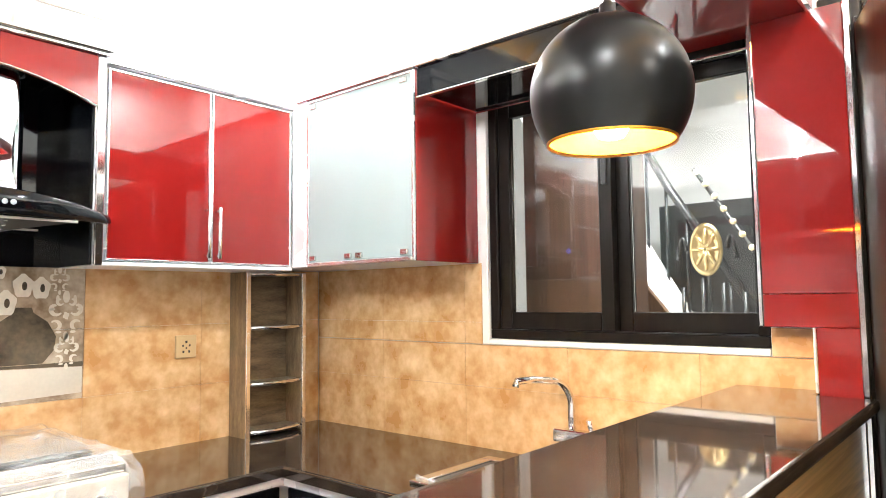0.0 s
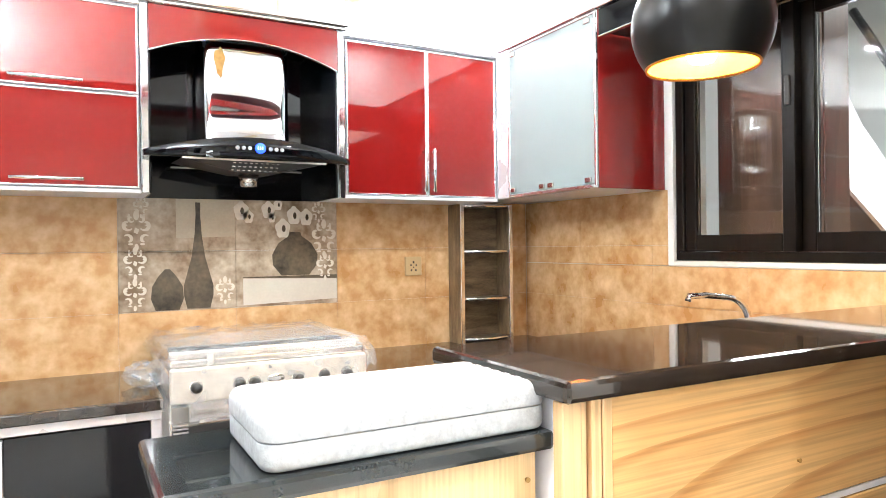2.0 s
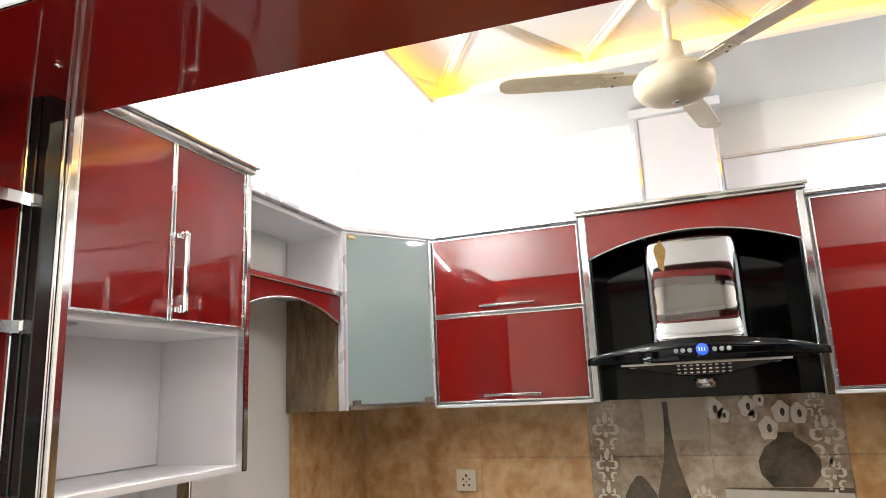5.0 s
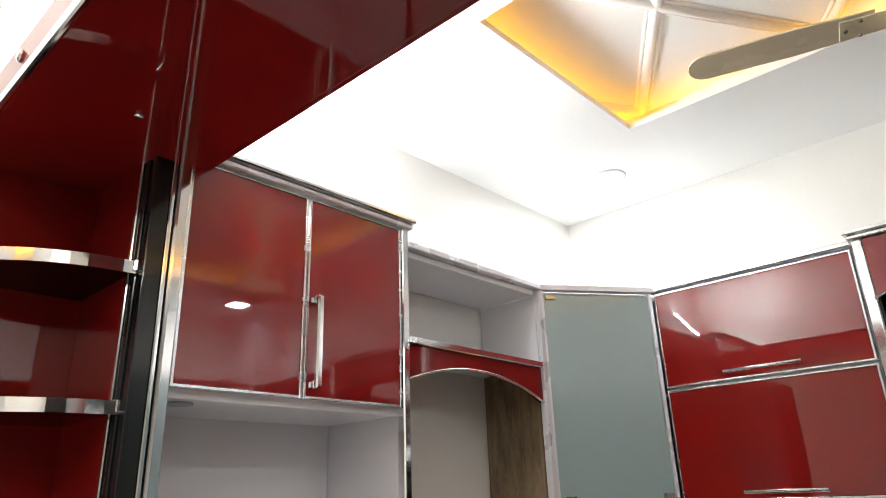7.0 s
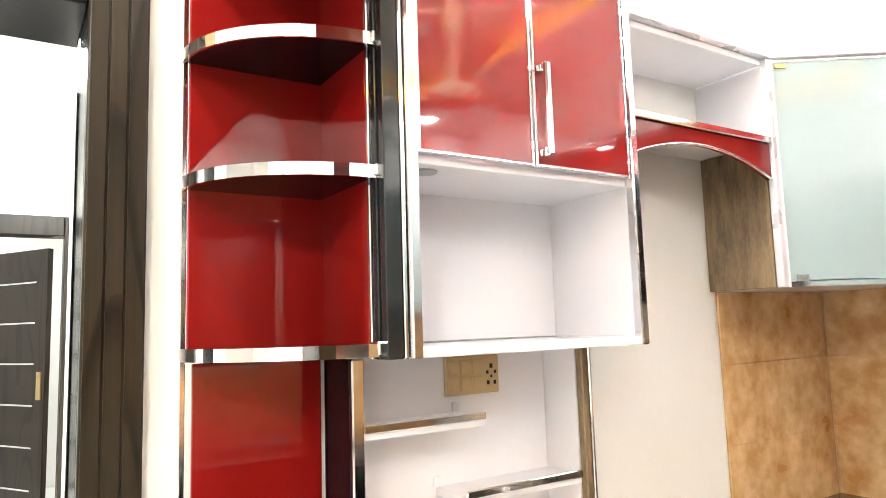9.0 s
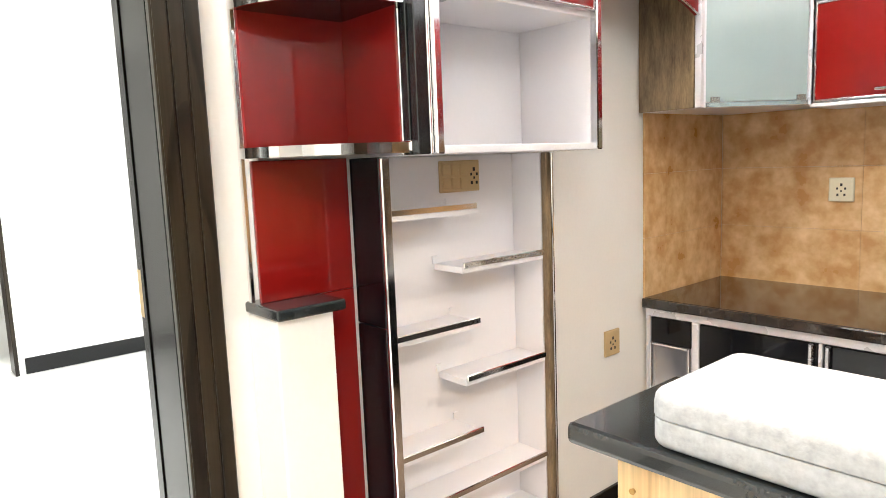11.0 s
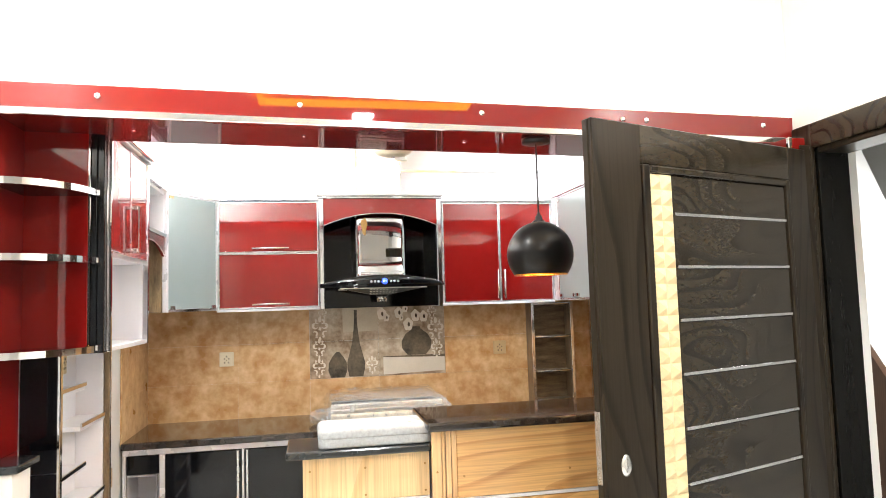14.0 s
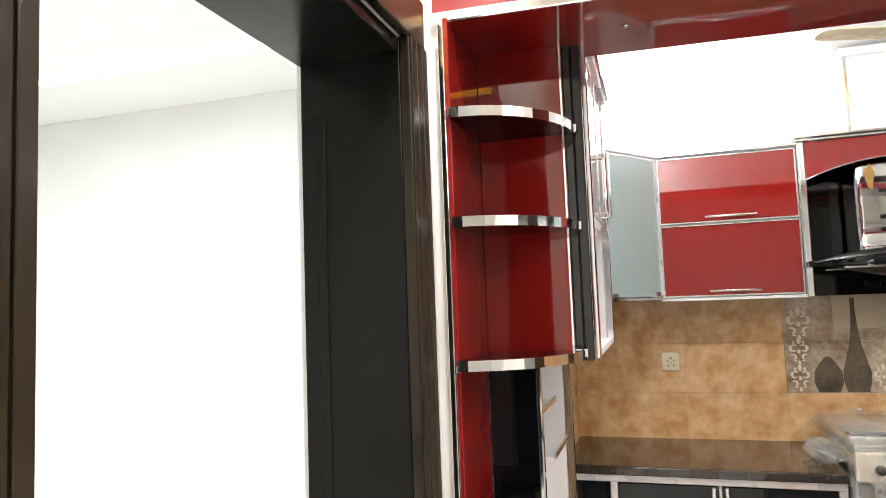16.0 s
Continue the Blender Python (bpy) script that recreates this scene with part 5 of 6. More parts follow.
# ---- left doorway ----
d1 = thing("door_1", (-1.05, -2.7, 0), "dark stained wooden door frame of an open doorway", "door frame", kind="structure")
part("jamb", box(-1.272, -1.043, -2.336, -2.301, 0, 2.05, 0.004), M_JAMB, d1)
part("jamb", box(-1.272, -1.043, -3.204, -3.190, 0, 2.05, 0.004), M_JAMB, d1)
part("head", box(-1.272, -1.043, -3.169, -2.337, 2.016, 2.049, 0.004), M_JAMB, d1)
for y0, y1 in ((-2.336, -2.232), (-3.27, -3.198)):
    a = part("architrave", box(-1.0428, -1.020, y0, y1, 0, 2.0505, 0.004), M_WENGE, d1)
    for k in range(3):
        part("groove_bead", box(-1.0198, -1.016, y0 + 0.004 + k * (y1 - y0 - 0.004) / 3, y0 + (k + 1) * (y1 - y0 - 0.004) / 3, 0, 2.049, 0.002), M_WENGE, a)
part("architrave", box(-1.0428, -1.020, -3.28, -2.232, 2.051, 2.16, 0.006), M_WENGEX, d1)
part("strike_plate", box(-1.262, -1.235, -2.339, -2.3355, 0.985, 1.10, 0.001), M_BRASS, d1, "brass strike plate")
part("stop_strip", box(-1.235, -1.215, -2.3395, -2.3365, 0.1, 1.9, 0.002), M_JAMB, d1)

# room beyond the doorway
mono("floor_room", box(-5.0, -1.302, -5.2, 1.0, -0.05, -0.002, 0), M_FLOOR, "white polished floor of the next room", "floor", kind="structure")
mono("ceiling_room", box(-5.0, -1.302, -5.2, 1.0, 2.79, 2.95, 0), M_CEIL, "white ceiling of the next room", "ceiling", kind="structure")
mono("wall_room_north", box(-4.849, -1.302, -0.13, 0.07, 0, 2.789, 0), M_WALL, "white wall of the next room", "wall", kind="structure")
mono("wall_room_south", box(-5.0, -1.302, -5.4, -5.2, 0, 2.85, 0), M_WALL, "white wall of the next room", "wall", kind="structure")
mono("wall_room_west", many([(-5.0, -4.85, -2.16, 1.0, 0, 2.85), (-5.0, -4.85, -5.2, -3.2, 0, 2.85), (-5.0, -4.85, -3.2, -2.16, 2.1, 2.85)], 0), M_WALL, "white wall of the next room with a doorway", "wall", kind="structure")
mono("wall_far", many([(-7.4, -7.2, -5.2, 1.0, 0, 2.85), (-7.2, -5.0, -1.7, -1.6, 0, 2.85), (-7.2, -5.0, -4.0, -3.9, 0, 2.85), (-7.4, -5.0, -4.0, -1.6, 2.85, 2.9), (-7.4, -5.0, -4.0, -1.6, -0.05, -0.003)], 0), M_WALL, "white walls of a far passage", "wall", kind="structure")
# Unseen fill lamp added to brighten the far passage.
area_lamp("passage_fill_lamp", -6.0, -2.8, 2.7, 0.4, 0.4, 20, COOL, (-6.0, -2.801, 0))
mono("baseboard", many([(-4.85, -4.835, -2.10, -0.131, 0, 0.11), (-4.85, -4.835, -5.2, -3.36, 0, 0.11), (-4.834, -1.303, -0.145, -0.131, 0, 0.11)]), M_BLACK, "dark skirting along the white wall", "skirting", kind="structure")
rc2 = thing("cove_light", (-2.8, -0.8, 2.77), "warm white LED cove line on the next room's ceiling", "light")
part("strip", box(-3.75, -1.9, -0.83, -0.79, 2.772, 2.789, 0.002), M_COVEW, rc2)
part("lip", box(-3.75, -1.9, -0.788, -0.775, 2.760, 2.789, 0.002), M_CEIL, rc2)
d3 = thing("door_3", (-4.9, -2.7, 0), "dark wooden door with metal strips, ajar in its frame", "door", kind="structure")
for y0, y1 in ((-2.165, -2.14), (-3.34, -3.18)):
    part("jamb", box(-5.0, -4.82, y0, y1, 0, 2.2, 0.005), M_WENGE, d3)
part("head", box(-5.0, -4.82, -3.17, -2.166, 2.07, 2.2, 0.005), M_WENGE, d3)
pl = Matrix.Translation((-6.15, -2.64, 0)) @ Matrix.Rotation(math.radians(31), 4, "Z")
b = slab([(0, 0.01), (0.85, 0.01), (0.85, 2.05), (0, 2.05)], 0.04, pl @ axes((0, 0, 0), (1, 0, 0), (0, 0, 1)))
lf = part("leaf", b, M_WENGE, d3, "dark door leaf")
for k in range(6):
    b = slab([(0.12, 0.3 + k * 0.3), (0.73, 0.3 + k * 0.3), (0.73, 0.312 + k * 0.3), (0.12, 0.312 + k * 0.3)], 0.05, pl @ axes((0, 0.005, 0), (1, 0, 0), (0, 0, 1)))
    part("metal_strip", b, M_ALU, lf)
part("lock_plate", slab([(0.77, 0.95), (0.82, 0.95), (0.82, 1.15), (0.77, 1.15)], 0.055, pl @ axes((0, 0.007, 0), (1, 0, 0), (0, 0, 1))), M_BRASS, lf)

gd2 = thing("glazed_door", (-6.9, -3.1, 0), "black framed glazed door with horizontal bars", "door")
for y0, y1 in ((-2.80, -2.72), (-3.6, -3.52)):
    part("stile", box(-6.92, -6.88, y0, y1, 0.01, 2.05, 0.003), M_BLACKMATT, gd2)
for k in range(6):
    part("bar", box(-6.915, -6.885, -3.519, -2.801, 0.02 + k * 0.39, 0.06 + k * 0.39, 0.003), M_BLACKMATT, gd2)

# amber strips in the lounge ceiling
lc = thing("cove_light", (0.4, -4.0, 2.98), "amber LED strip lighting round the lounge ceiling", "light")
for q in ((-0.35, -0.32, -4.9, -3.1), (1.22, 1.25, -4.9, -3.1), (-0.31, 1.21, -4.9, -4.87), (-0.31, 1.21, -3.13, -3.1)):
    part("strip", box(*q, 3.0, 3.049, 0), M_COVE, lc)

# ---- right doorway with the open door leaf ----
d2 = thing("door_2", (1.95, -2.25, 0), "dark wooden door with gold studded strip, standing open", "door", kind="structure")
part("jamb", box(1.958, 2.095, -2.275, -2.241, 0, 2.06, 0.004), M_JAMB, d2)
part("jamb", box(1.958, 2.095, -3.339, -3.305, 0, 2.06, 0.004), M_WENGE, d2)
part("head", box(1.958, 2.095, -3.304, -2.276, 2.025, 2.059, 0.004), M_WENGE, d2)
part("architrave", box(1.938, 1.9575, -2.262, -2.160, 0, 2.145, 0.006), M_WENGE, d2)
part("lining", box(1.893, 1.937, -2.262, -2.2515, 0, 2.06, 0.003), M_WENGE, d2)
part("architrave", box(1.938, 1.9575, -3.42, -3.318, 0, 2.145, 0.006), M_WENGE, d2)
part("architrave", box(1.938, 1.9575, -3.317, -2.263, 2.045, 2.145, 0.006), M_WENGEX, d2)
HXY, FREE = Vector((1.881, -2.290, 0)), Vector((0.843, -2.670, 0))
LD = (FREE - HXY).normalized()
LW = (FREE - HXY).length
LN = Vector((LD.y, -LD.x, 0))
if LN.y > 0:
    LN = -LN
Z0, Z1 = 0.012, 2.032


def leaf(u0, u1, z0, z1, w0, w1, bev=0.003):
    """A board of the leaf: u from the hinge, w out of its lounge face."""
    b = box(u0, u1, z0, z1, w0, w1, bev)
    m = Matrix((LD, Vector((0, 0, 1)), LN)).transposed().to_4x4()
    m.translation = HXY
    bmesh.ops.transform(b, matrix=m, verts=b.verts)
    bmesh.ops.recalc_face_normals(b, faces=b.faces)
    return b


lf = part("leaf", leaf(0.0, LW, Z0, Z1, -0.036, -0.010), M_WENGE, d2, "dark stained door leaf")
part("stile", leaf(0.0, 0.115, Z0, Z1, -0.009, 0.006), M_WENGE, lf)
part("stile", leaf(LW - 0.205, LW, Z0, Z1, -0.009, 0.006), M_WENGE, lf)
part("rail", leaf(0.116, LW - 0.206, Z1 - 0.125, Z1, -0.009, 0.006), M_WENGEX, lf)
part("rail", leaf(0.116, LW - 0.206, Z0, Z0 + 0.20, -0.009, 0.006), M_WENGEX, lf)
part("moulding", leaf(0.116, 0.140, Z0 + 0.201, Z1 - 0.126, -0.009, 0.010, 0.006), M_WENGE, lf)
part("moulding", leaf(LW - 0.240, LW - 0.206, Z0 + 0.201, Z1 - 0.126, -0.009, 0.012, 0.006), M_WENGE, lf)
part("moulding", leaf(0.141, LW - 0.241, Z1 - 0.150, Z1 - 0.126, -0.009, 0.012, 0.006), M_WENGEX, lf)
for k in range(9):
    zt = 1.750 - k * 0.171
    part("panel_board", leaf(0.141, LW - 0.350, max(Z0 + 0.202, zt - 0.166), min(Z1 - 0.151, zt - 0.002) if k else Z1 - 0.151, -0.009, 0.001), M_WENGEX, lf)
    if zt - 0.166 < Z0 + 0.22:
        break
part("panel_board", leaf(0.141, LW - 0.350, 1.760, Z1 - 0.151, -0.0085, 0.0015), M_WENGEX, lf)
for k in range(8):
    zt = 1.750 - k * 0.171
    part("metal_strip", leaf(0.145, LW - 0.356, zt - 0.001, zt + 0.009, -0.009, 0.004, 0.001), M_ALU, lf, "brushed metal inlay strip")
strip = part("stud_strip", leaf(LW - 0.347, LW - 0.243, Z0 + 0.202, Z1 - 0.152, -0.009, 0.002), M_GOLD, lf, "gold strip of pyramid studs")
st = bmesh.new()
s = 0.0245
vs = [st.verts.new(c) for c in ((-s, -s, 0), (s, -s, 0), (s, s, 0), (-s, s, 0))]
top = st.verts.new((0, 0, 0.019))
for i in range(4):
    st.faces.new((vs[i], vs[(i + 1) % 4], top))
st.faces.new(vs[::-1])
stud_mesh = bpy.data.meshes.new("stud")
st.to_mesh(stud_mesh)
st.free()
stud_mesh.materials.append(M_GOLD)
lm = Matrix((LD, Vector((0, 0, 1)), LN)).transposed().to_4x4()
lm.translation = HXY - ORIGIN[strip]
nst = int((Z1 - 0.152 - Z0 - 0.202) / 0.05)
for i in range(nst):
    for j in range(2):
        o = new("stud", stud_mesh)
        o.parent = strip
        o.matrix_local = lm @ Matrix.Translation((LW - 0.320 + j * 0.05, Z1 - 0.178 - i * 0.05, 0.002))
m = lm.copy()
m.translation = HXY
b = turned([(0.0, 0.014), (0.014, 0.014), (0.022, 0.008), (0.022, 0.006)], 0, 0, 0, 20)
for vtx in b.verts:
    vtx.co.y *= 1.5
bmesh.ops.transform(b, matrix=m @ Matrix.Translation((LW - 0.078, 1.0, 0)), verts=b.verts)
part("lock_rosette", b, M_STEEL, lf, "steel oval lock cover")
for z in (0.25, 1.05, 1.80):
    part("hinge", leaf(-0.016, -0.001, z, z + 0.11, -0.030, -0.012, 0.005), M_STEEL, lf, "steel hinge knuckle")
part("lock_plate", leaf(LW - 0.001, LW + 0.002, 0.95, 1.16, -0.034, -0.012, 0.001), M_STEEL, lf)

# ---- hall with the staircase beyond the window ----
mono("floor_hall", box(2.162, 5.2, -5.0, 1.2, -0.05, -0.002, 0), M_FLOOR, "white polished floor of the stair hall", "floor", kind="structure")
mono("ceiling_hall", box(2.162, 5.2, -5.0, 1.2, 3.2, 3.3, 0), M_CEIL, "white ceiling of the stair hall", "ceiling", kind="structure")
mono("wall_hall_east", box(5.0, 5.2, -5.0, 1.2, 0, 3.2, 0), M_WALL, "white wall of the stair hall", "wall", kind="structure")
mono("wall_hall_north", box(2.162, 5.0, 1.0, 1.2, 0, 3.2, 0), M_WALL, "white wall of the stair hall", "wall", kind="structure")
mono("wall_hall_south", box(2.162, 5.0, -5.0, -4.8, 0, 3.2, 0), M_WALL, "white wall of the stair hall", "wall", kind="structure")
wd = thing("wardrobe", (2.29, -1.2, 0), "tall brown laminate cupboard with a plain door", "wardrobe")
part("body", box(2.265, 2.42, -1.44, -0.985, 0.0, 2.6, 0.004), M_BROWN, wd)
part("door", box(2.245, 2.264, -1.436, -0.989, 0.05, 2.59, 0.003), M_BROWN, wd)
part("handle", box(2.231, 2.244, -1.06, -1.045, 1.0, 1.2, 0.003), M_CHROME, wd)
stair = thing("staircase", (4.0, -1.2, 0), "white plastered staircase with black railing", "staircase")
pts = [(1.0, 2.9), (-0.2, 2.9), (-0.62, 1.95), (-1.75, 0.05), (-0.95, 0.0), (1.0, 0.0)]
part("stringer_wall", slab([(-y, z) for y, z in pts], 0.9, axes((3.95, 0, 0), (0, -1, 0), (0, 0, 1))), M_WALL, stair)
part("side_panel", slab([(1.70, 0.0), (1.70, 0.72), (1.30, 1.25), (1.10, 1.50), (0.98, 1.72), (0.98, 0.0)], 0.04, axes((3.0, 0, 0), (0, -1, 0), (0, 0, 1))), M_BROWN, stair, "brown wooden side panel")
part("black_screen", box(4.55, 4.62, -2.60, -0.60, 0.0, 1.98, 0.005), M_BLACKMATT, stair)
rail = part("handrail", tube([(3.90, -0.60, 2.62), (3.90, -0.95, 1.98), (3.90, -1.62, 0.92)], 0.026, 8), M_BLACKMATT, stair)
for k in range(8):
    y = -0.80 - k * 0.12
    z = 2.26 - k * 0.19
    part("baluster", rod((3.90, y, z - 0.75), (3.90, y, z), 0.010, 6), M_BLACKMATT, rail)
for k in range(14):
    part("gold_ball", turned([(0, -0.018), (0.014, -0.012), (0.018, 0), (0.014, 0.012), (0, 0.018)], 3.60, -1.22 - k * 0.045, 2.02 - k * 0.072, 10), M_GOLD, stair)
part("ball_rail", rod((3.61, -1.20, 2.04), (3.61, -1.86, 0.99), 0.012, 8), M_BLACKMATT, stair)
md = part("medallion", turned([(0.0, -0.012), (0.03, -0.02), (0.05, -0.012), (0.075, -0.012), (0.085, -0.022), (0.105, -0.012), (0.105, 0.0)], 3.66, 0, 0, 28, axis="X"), M_BRASS, stair, "gold carved oval medallion")
for vtx in md.data.vertices:
    w = vtx.co + ORIGIN[md]
    w = Vector((w.x, w.y * 0.85 - 1.235, 1.595 + w.z * 1.4))
    vtx.co = w - ORIGIN[md]
for k in range(8):
    a = 2 * math.pi * k / 8
    part("petal", rod((3.645, -1.235, 1.595), (3.645, -1.235 + 0.07 * math.cos(a), 1.595 + 0.115 * math.sin(a)), 0.010, 6), M_BRASS, md)
for s in (1, -1):
    part("scroll", tube([(3.66, -1.235 + s * (0.11 + 0.05 * t), 1.595 + 0.07 * math.sin(4 * t)) for t in [i / 8 for i in range(9)]], 0.012, 6), M_BLACKMATT, stair)
for k in range(5):
    part("baluster", rod((3.66, -1.10 - k * 0.11, 0.9), (3.66, -1.10 - k * 0.11, 1.45 - abs(k - 1.2) * 0.05), 0.012, 6), M_BLACKMATT, stair)

# ---- skirting ----
mono("baseboard", many([(XL + 0.001, XL + 0.014, LY1 + 0.018, -0.602, 0, 0.10)]), M_BLACK, "black skirting in the refrigerator bay", "skirting", kind="structure")
mono("baseboard", many([(-1.043, -1.030, SOUTH, -3.282, 0, 0.10), (1.945, 1.958, SOUTH, -3.43, 0, 0.10)]), M_BLACK, "black skirting of the lounge", "skirting", kind="structure")

# ---- tiles ----
TILES = {}


def tile(parent, sx, sz, x, y, z, face, mat=None):
    """One wall tile, 8 mm proud; alike sizes share a mesh."""
    mat = mat or M_TILE
    key = (round(sx, 3), round(sz, 3), face, mat.name)
    if key not in TILES:
        b = box(-sx / 2, sx / 2, -0.004, 0.004, -sz / 2, sz / 2, 0.0006) if face == "y" else box(-0.004, 0.004, -sx / 2, sx / 2, -sz / 2, sz / 2, 0.0006)
        me = bpy.data.meshes.new("tile")
        b.to_mesh(me)
        b.free()
        me.materials.append(mat)
        TILES[key] = me
    o = new("tile", TILES[key])
    o.parent = parent
    o.location = Vector((x, y, z)) - ORIGIN[parent]
    return o


def tile_wall(parent, a0, a1, rows, joints, fixed, face, skip=None):
    js = [a0] + [j for j in joints if a0 + 0.02 < j < a1 - 0.02] + [a1]
    for z0, z1 in zip(rows, rows[1:]):
        for u0, u1 in zip(js, js[1:]):
            if skip and skip((u0 + u1) / 2, (z0 + z1) / 2):
                continue
            g = 0.0008
            if face == "y":
                tile(parent, u1 - u0 - g, z1 - z0 - g, (u0 + u1) / 2, fixed, (z0 + z1) / 2, face)
            else:
                tile(parent, u1 - u0 - g, z1 - z0 - g, fixed, (u0 + u1) / 2, (z0 + z1) / 2, face)


ROWS = [CT - 0.02, 1.01, 1.252, 1.476]
tile_wall(wall_back, XL + 0.010, XR - 0.010, ROWS, [-0.45, 0.0, 0.45, 0.9, 1.35, 1.8], -0.006, "y", lambda u, z: 0 < u < 0.9 and z > 1.01)
tile_wall(wall_left, -0.602, -0.011, ROWS, [-0.45], XL + 0.006, "x")
tile_wall(wall_right, -2.13, -0.011, [CT - 0.02, 1.01, 1.168], [-1.8, -1.35, -0.9, -0.45], XR - 0.006, "x")
tile_wall(wall_right, -0.985, -0.011, [1.17, 1.252, 1.476], [-0.9, -0.45], XR - 0.006, "x")
tile_wall(wall_right, -2.13, -2.003, [1.17, 1.25], [], XR - 0.006, "x")

# mural of printed tiles
mu = thing("tile_mural", (0.45, -0.006, 1.01), "printed tile mural of dark vases and white flowers", "mural", kind="structure")
for x0 in (0.0, 0.45):
    for z0, z1 in ((1.01, 1.252), (1.252, 1.476)):
        part("tile", box(x0 + 0.0006, x0 + 0.4494, -0.010, -0.001, z0 + 0.0006, z1 - 0.0006, 0.0012), M_MURAL, mu)
FACE = axes((0, -0.0102, 0), (1, 0, 0), (0, 0, 1))


def print_shape(name, pts, mat, lift=0.0, label=""):
    part(name, slab(pts, 0.0006, axes((0, -0.0100 - lift, 0), (1, 0, 0), (0, 0, 1))), mat, mu, label)


def ellipse(cx, cz, rx, rz, n=16, wob=0.0, k=5):
    return [(cx + rx * math.cos(a) * (1 + wob * math.sin(k * a)), cz + rz * math.sin(a) * (1 + wob * math.sin(k * a))) for a in [2 * math.pi * i / n for i in range(n)]]


def vase_shape(cx, prof):
    return [(cx + r, z) for r, z in prof] + [(cx - r, z) for r, z in reversed(prof)]


print_shape("light_block", [(0.215, 1.305), (0.447, 1.312), (0.447, 1.470), (0.215, 1.470)], M_MURALB)
print_shape("white_block", [(0.480, 1.018), (0.896, 1.030), (0.896, 1.120), (0.480, 1.132)], M_MURALW)
print_shape("shelf_line", [(0.480, 1.134), (0.897, 1.122), (0.897, 1.138), (0.480, 1.138)], M_VASE, 0.0007)
print_shape("tall_vase", vase_shape(0.300, [(0.045, 1.016), (0.058, 1.07), (0.058, 1.11), (0.042, 1.17), (0.026, 1.23), (0.014, 1.32), (0.009, 1.40), (0.010, 1.452)]), M_VASE, 0.0014, "dark bottle vase")
print_shape("small_vase", vase_shape(0.180, [(0.045, 1.014), (0.062, 1.06), (0.058, 1.11), (0.035, 1.15), (0.01, 1.18)]), M_VASE, 0.0007, "dark round vase")
print_shape("round_vase", vase_shape(0.706, [(0.062, 1.140), (0.098, 1.185), (0.102, 1.23), (0.075, 1.28), (0.03, 1.312), (0.024, 1.33)]), M_VASE, 0.0007, "dark bulbous vase")
for i, (cx, cz, r) in enumerate(((0.475, 1.42, 0.036), (0.505, 1.395, 0.025), (0.590, 1.425, 0.034), (0.632, 1.448, 0.022), (0.652, 1.345, 0.038), (0.702, 1.402, 0.036), (0.757, 1.395, 0.034), (0.605, 1.39, 0.018))):
    print_shape("flower", ellipse(cx, cz, r * 0.85, r * 1.1, 18, 0.1, 5), M_FLOWER, 0.0021, "white flower")
    print_shape("flower_eye", ellipse(cx + 0.004, cz, r * 0.22, r * 0.42, 10), M_VASE, 0.0028)


def ribbon(pts, w):
    """The outline of a flat tapering stroke along points."""
    left, right = [], []
    n = len(pts)
    for i, p in enumerate(pts):
        a, c = pts[max(i - 1, 0)], pts[min(i + 1, n - 1)]
        dx, dz = c[0] - a[0], c[1] - a[1]
        m = math.hypot(dx, dz) or 1
        h = w * (0.25 + 0.75 * math.sin(math.pi * (i + 0.5) / n))
        left.append((p[0] - dz / m * h, p[1] + dx / m * h))
        right.append((p[0] + dz / m * h, p[1] - dx / m * h))
    return left + right[::-1]


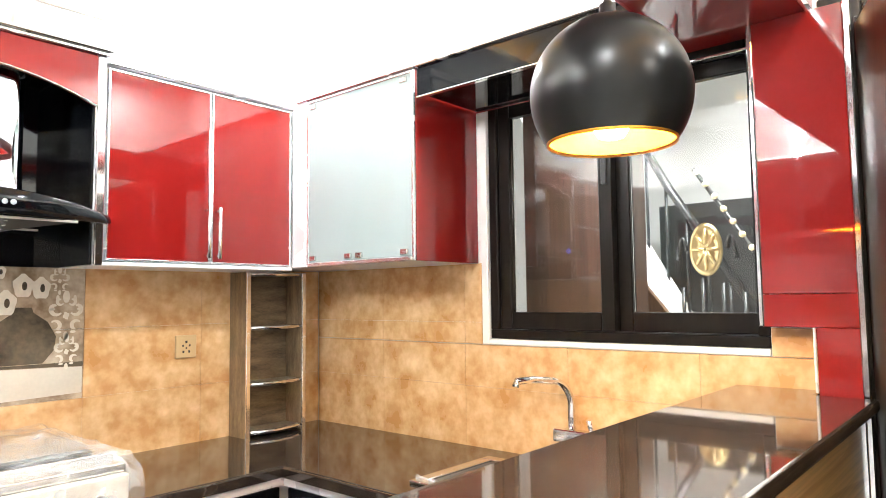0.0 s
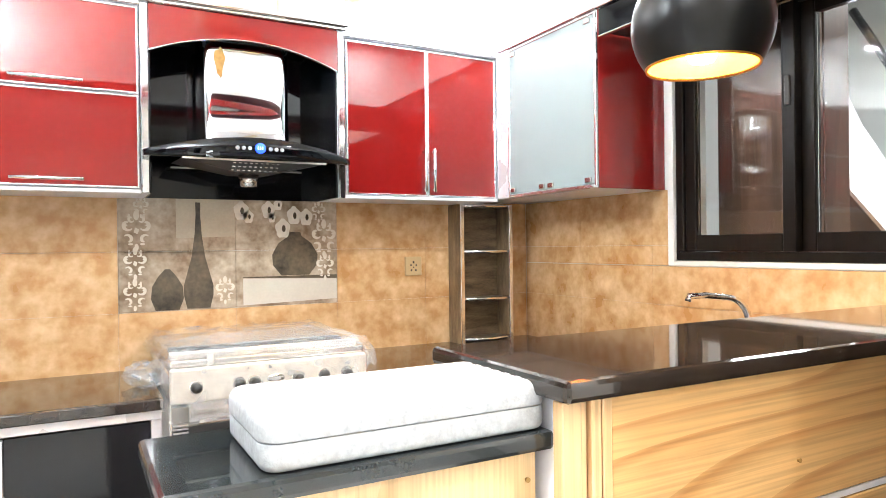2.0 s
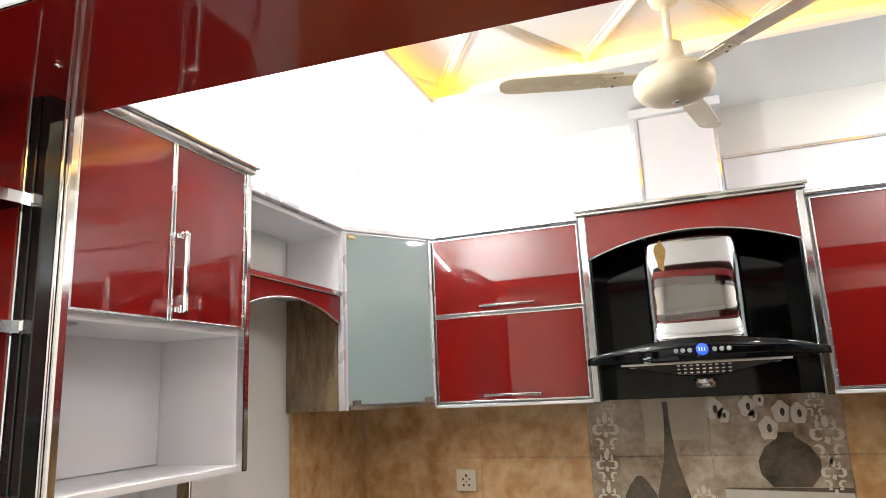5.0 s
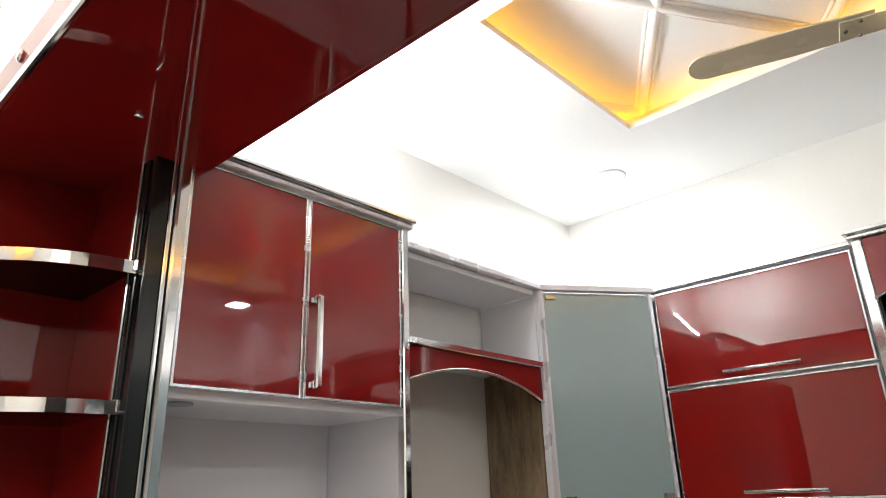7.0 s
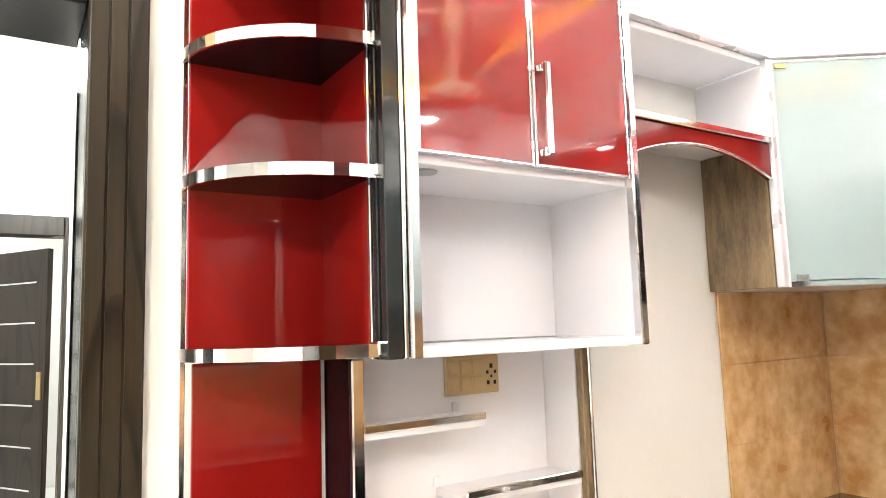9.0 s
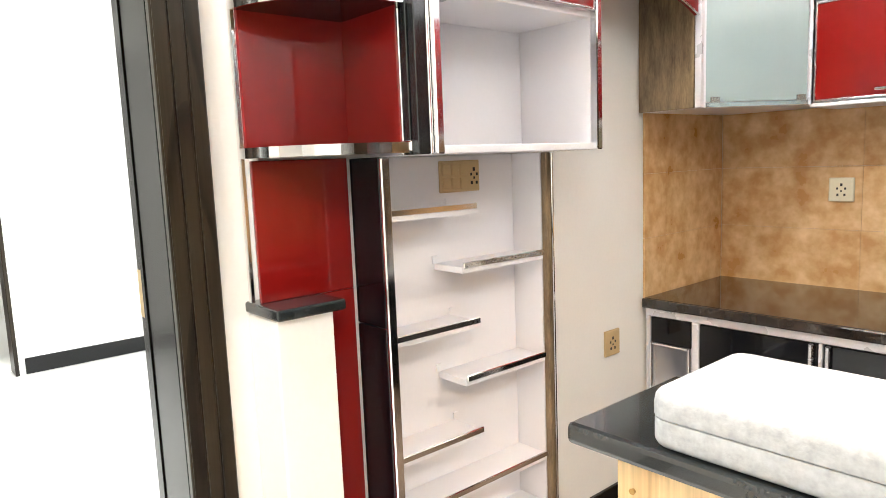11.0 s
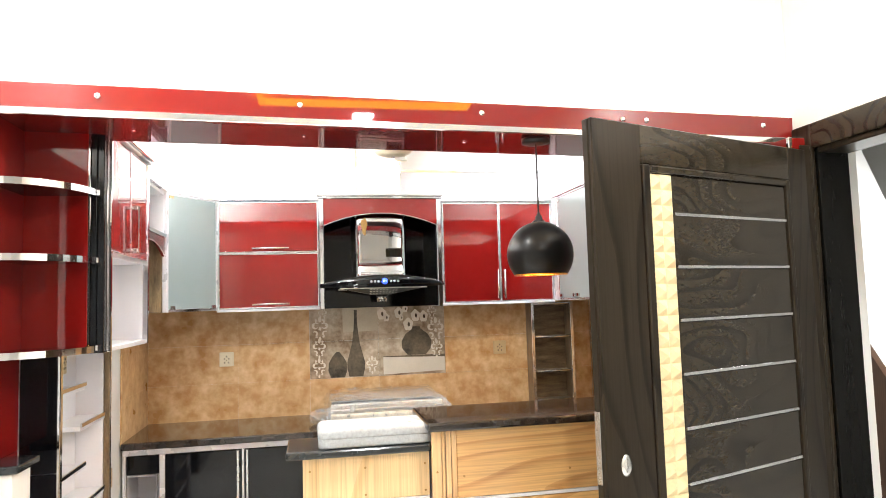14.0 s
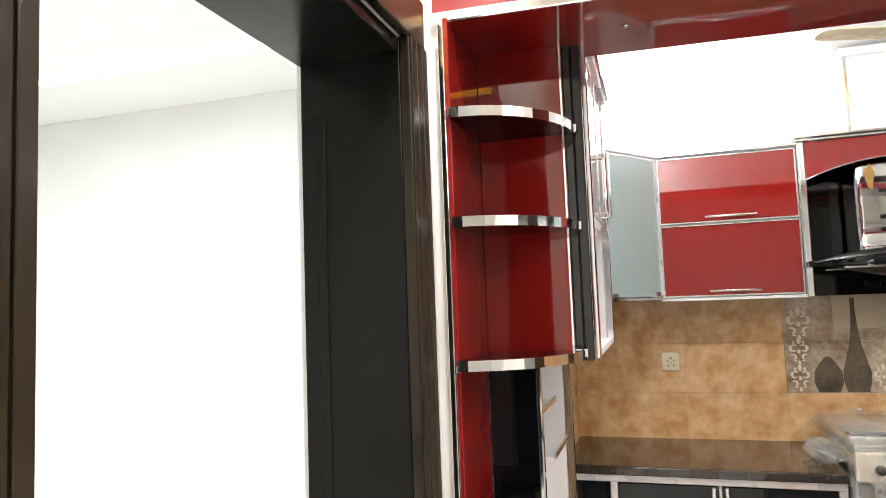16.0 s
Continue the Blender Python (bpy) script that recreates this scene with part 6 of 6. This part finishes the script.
def damask(cx, cz, k, strokes=(1, -1)):
    """One printed ornament, as tall as k: a bud, curling leaves to both sides and drops below."""
    lay = axes((0, -0.0121, 0), (1, 0, 0), (0, 0, 1))
    b = slab(ellipse(cx, cz + 0.40 * k, 0.07 * k, 0.13 * k, 14), 0.0006, lay)
    slab(ellipse(cx, cz - 0.42 * k, 0.05 * k, 0.09 * k, 12), 0.0006, lay, b)
    slab(ellipse(cx, cz, 0.06 * k, 0.08 * k, 12, 0.2, 4), 0.0006, lay, b)
    for sg in strokes:
        for x0, z0, turn, size, w in ((0.04, 0.02, 1.0, 0.30, 0.045), (0.05, -0.12, -0.9, 0.26, 0.04), (0.03, 0.22, 1.1, 0.17, 0.032)):
            pts = []
            for i in range(13):
                a = turn * (-0.9 + i * 0.36)
                rad = size * k * (0.52 - 0.028 * i)
                pts.append((cx + sg * (x0 * k + size * k * 0.55 + rad * math.sin(a) * 0.9), cz + z0 * k + turn * size * 0.45 * k - rad * math.cos(a) * (1 if turn > 0 else -1)))
            slab(ribbon(pts, w * k), 0.0006, lay, b)
        slab(ellipse(cx + sg * 0.17 * k, cz + 0.36 * k, 0.035 * k, 0.075 * k, 10), 0.0006, lay, b)
        slab(ellipse(cx + sg * 0.27 * k, cz + 0.14 * k, 0.06 * k, 0.03 * k, 10), 0.0006, lay, b)
        slab(ellipse(cx + sg * 0.14 * k, cz - 0.34 * k, 0.06 * k, 0.03 * k, 10), 0.0006, lay, b)
    part("leaf_scroll", b, M_FLOWER, mu, "pale damask ornament")


for cx, cz, k in ((0.068, 1.335, 0.155), (0.062, 1.205, 0.125), (0.060, 1.080, 0.125), (0.405, 1.085, 0.115), (0.838, 1.30, 0.165), (0.842, 1.175, 0.12), (0.815, 1.42, 0.095), (0.085, 1.43, 0.085)):
    damask(cx, cz, k)

# floor planks of the kitchen
PLANK = {}
px = XL
row = 0
while px < XR - 0.01:
    w = min(0.2, XR - px)
    y = -2.13 - (row % 3) * 0.3
    while y < -0.0:
        y0, y1 = max(y, -2.13), min(y + 0.9, 0.0)
        if y1 - y0 > 0.03:
            key = (round(w, 3), round(y1 - y0, 3))
            if key not in PLANK:
                b = box(-w / 2 + 0.001, w / 2 - 0.001, -(y1 - y0) / 2 + 0.001, (y1 - y0) / 2 - 0.001, -0.006, 0.0, 0.001)
                me = bpy.data.meshes.new("plank")
                b.to_mesh(me)
                b.free()
                me.materials.append(M_PLANK)
                PLANK[key] = me
            o = new("plank", PLANK[key])
            o.parent = floor_kitchen
            o.location = Vector((px + w / 2, (y0 + y1) / 2, 0)) - ORIGIN[floor_kitchen]
        y += 0.9
    px += 0.2
    row += 1
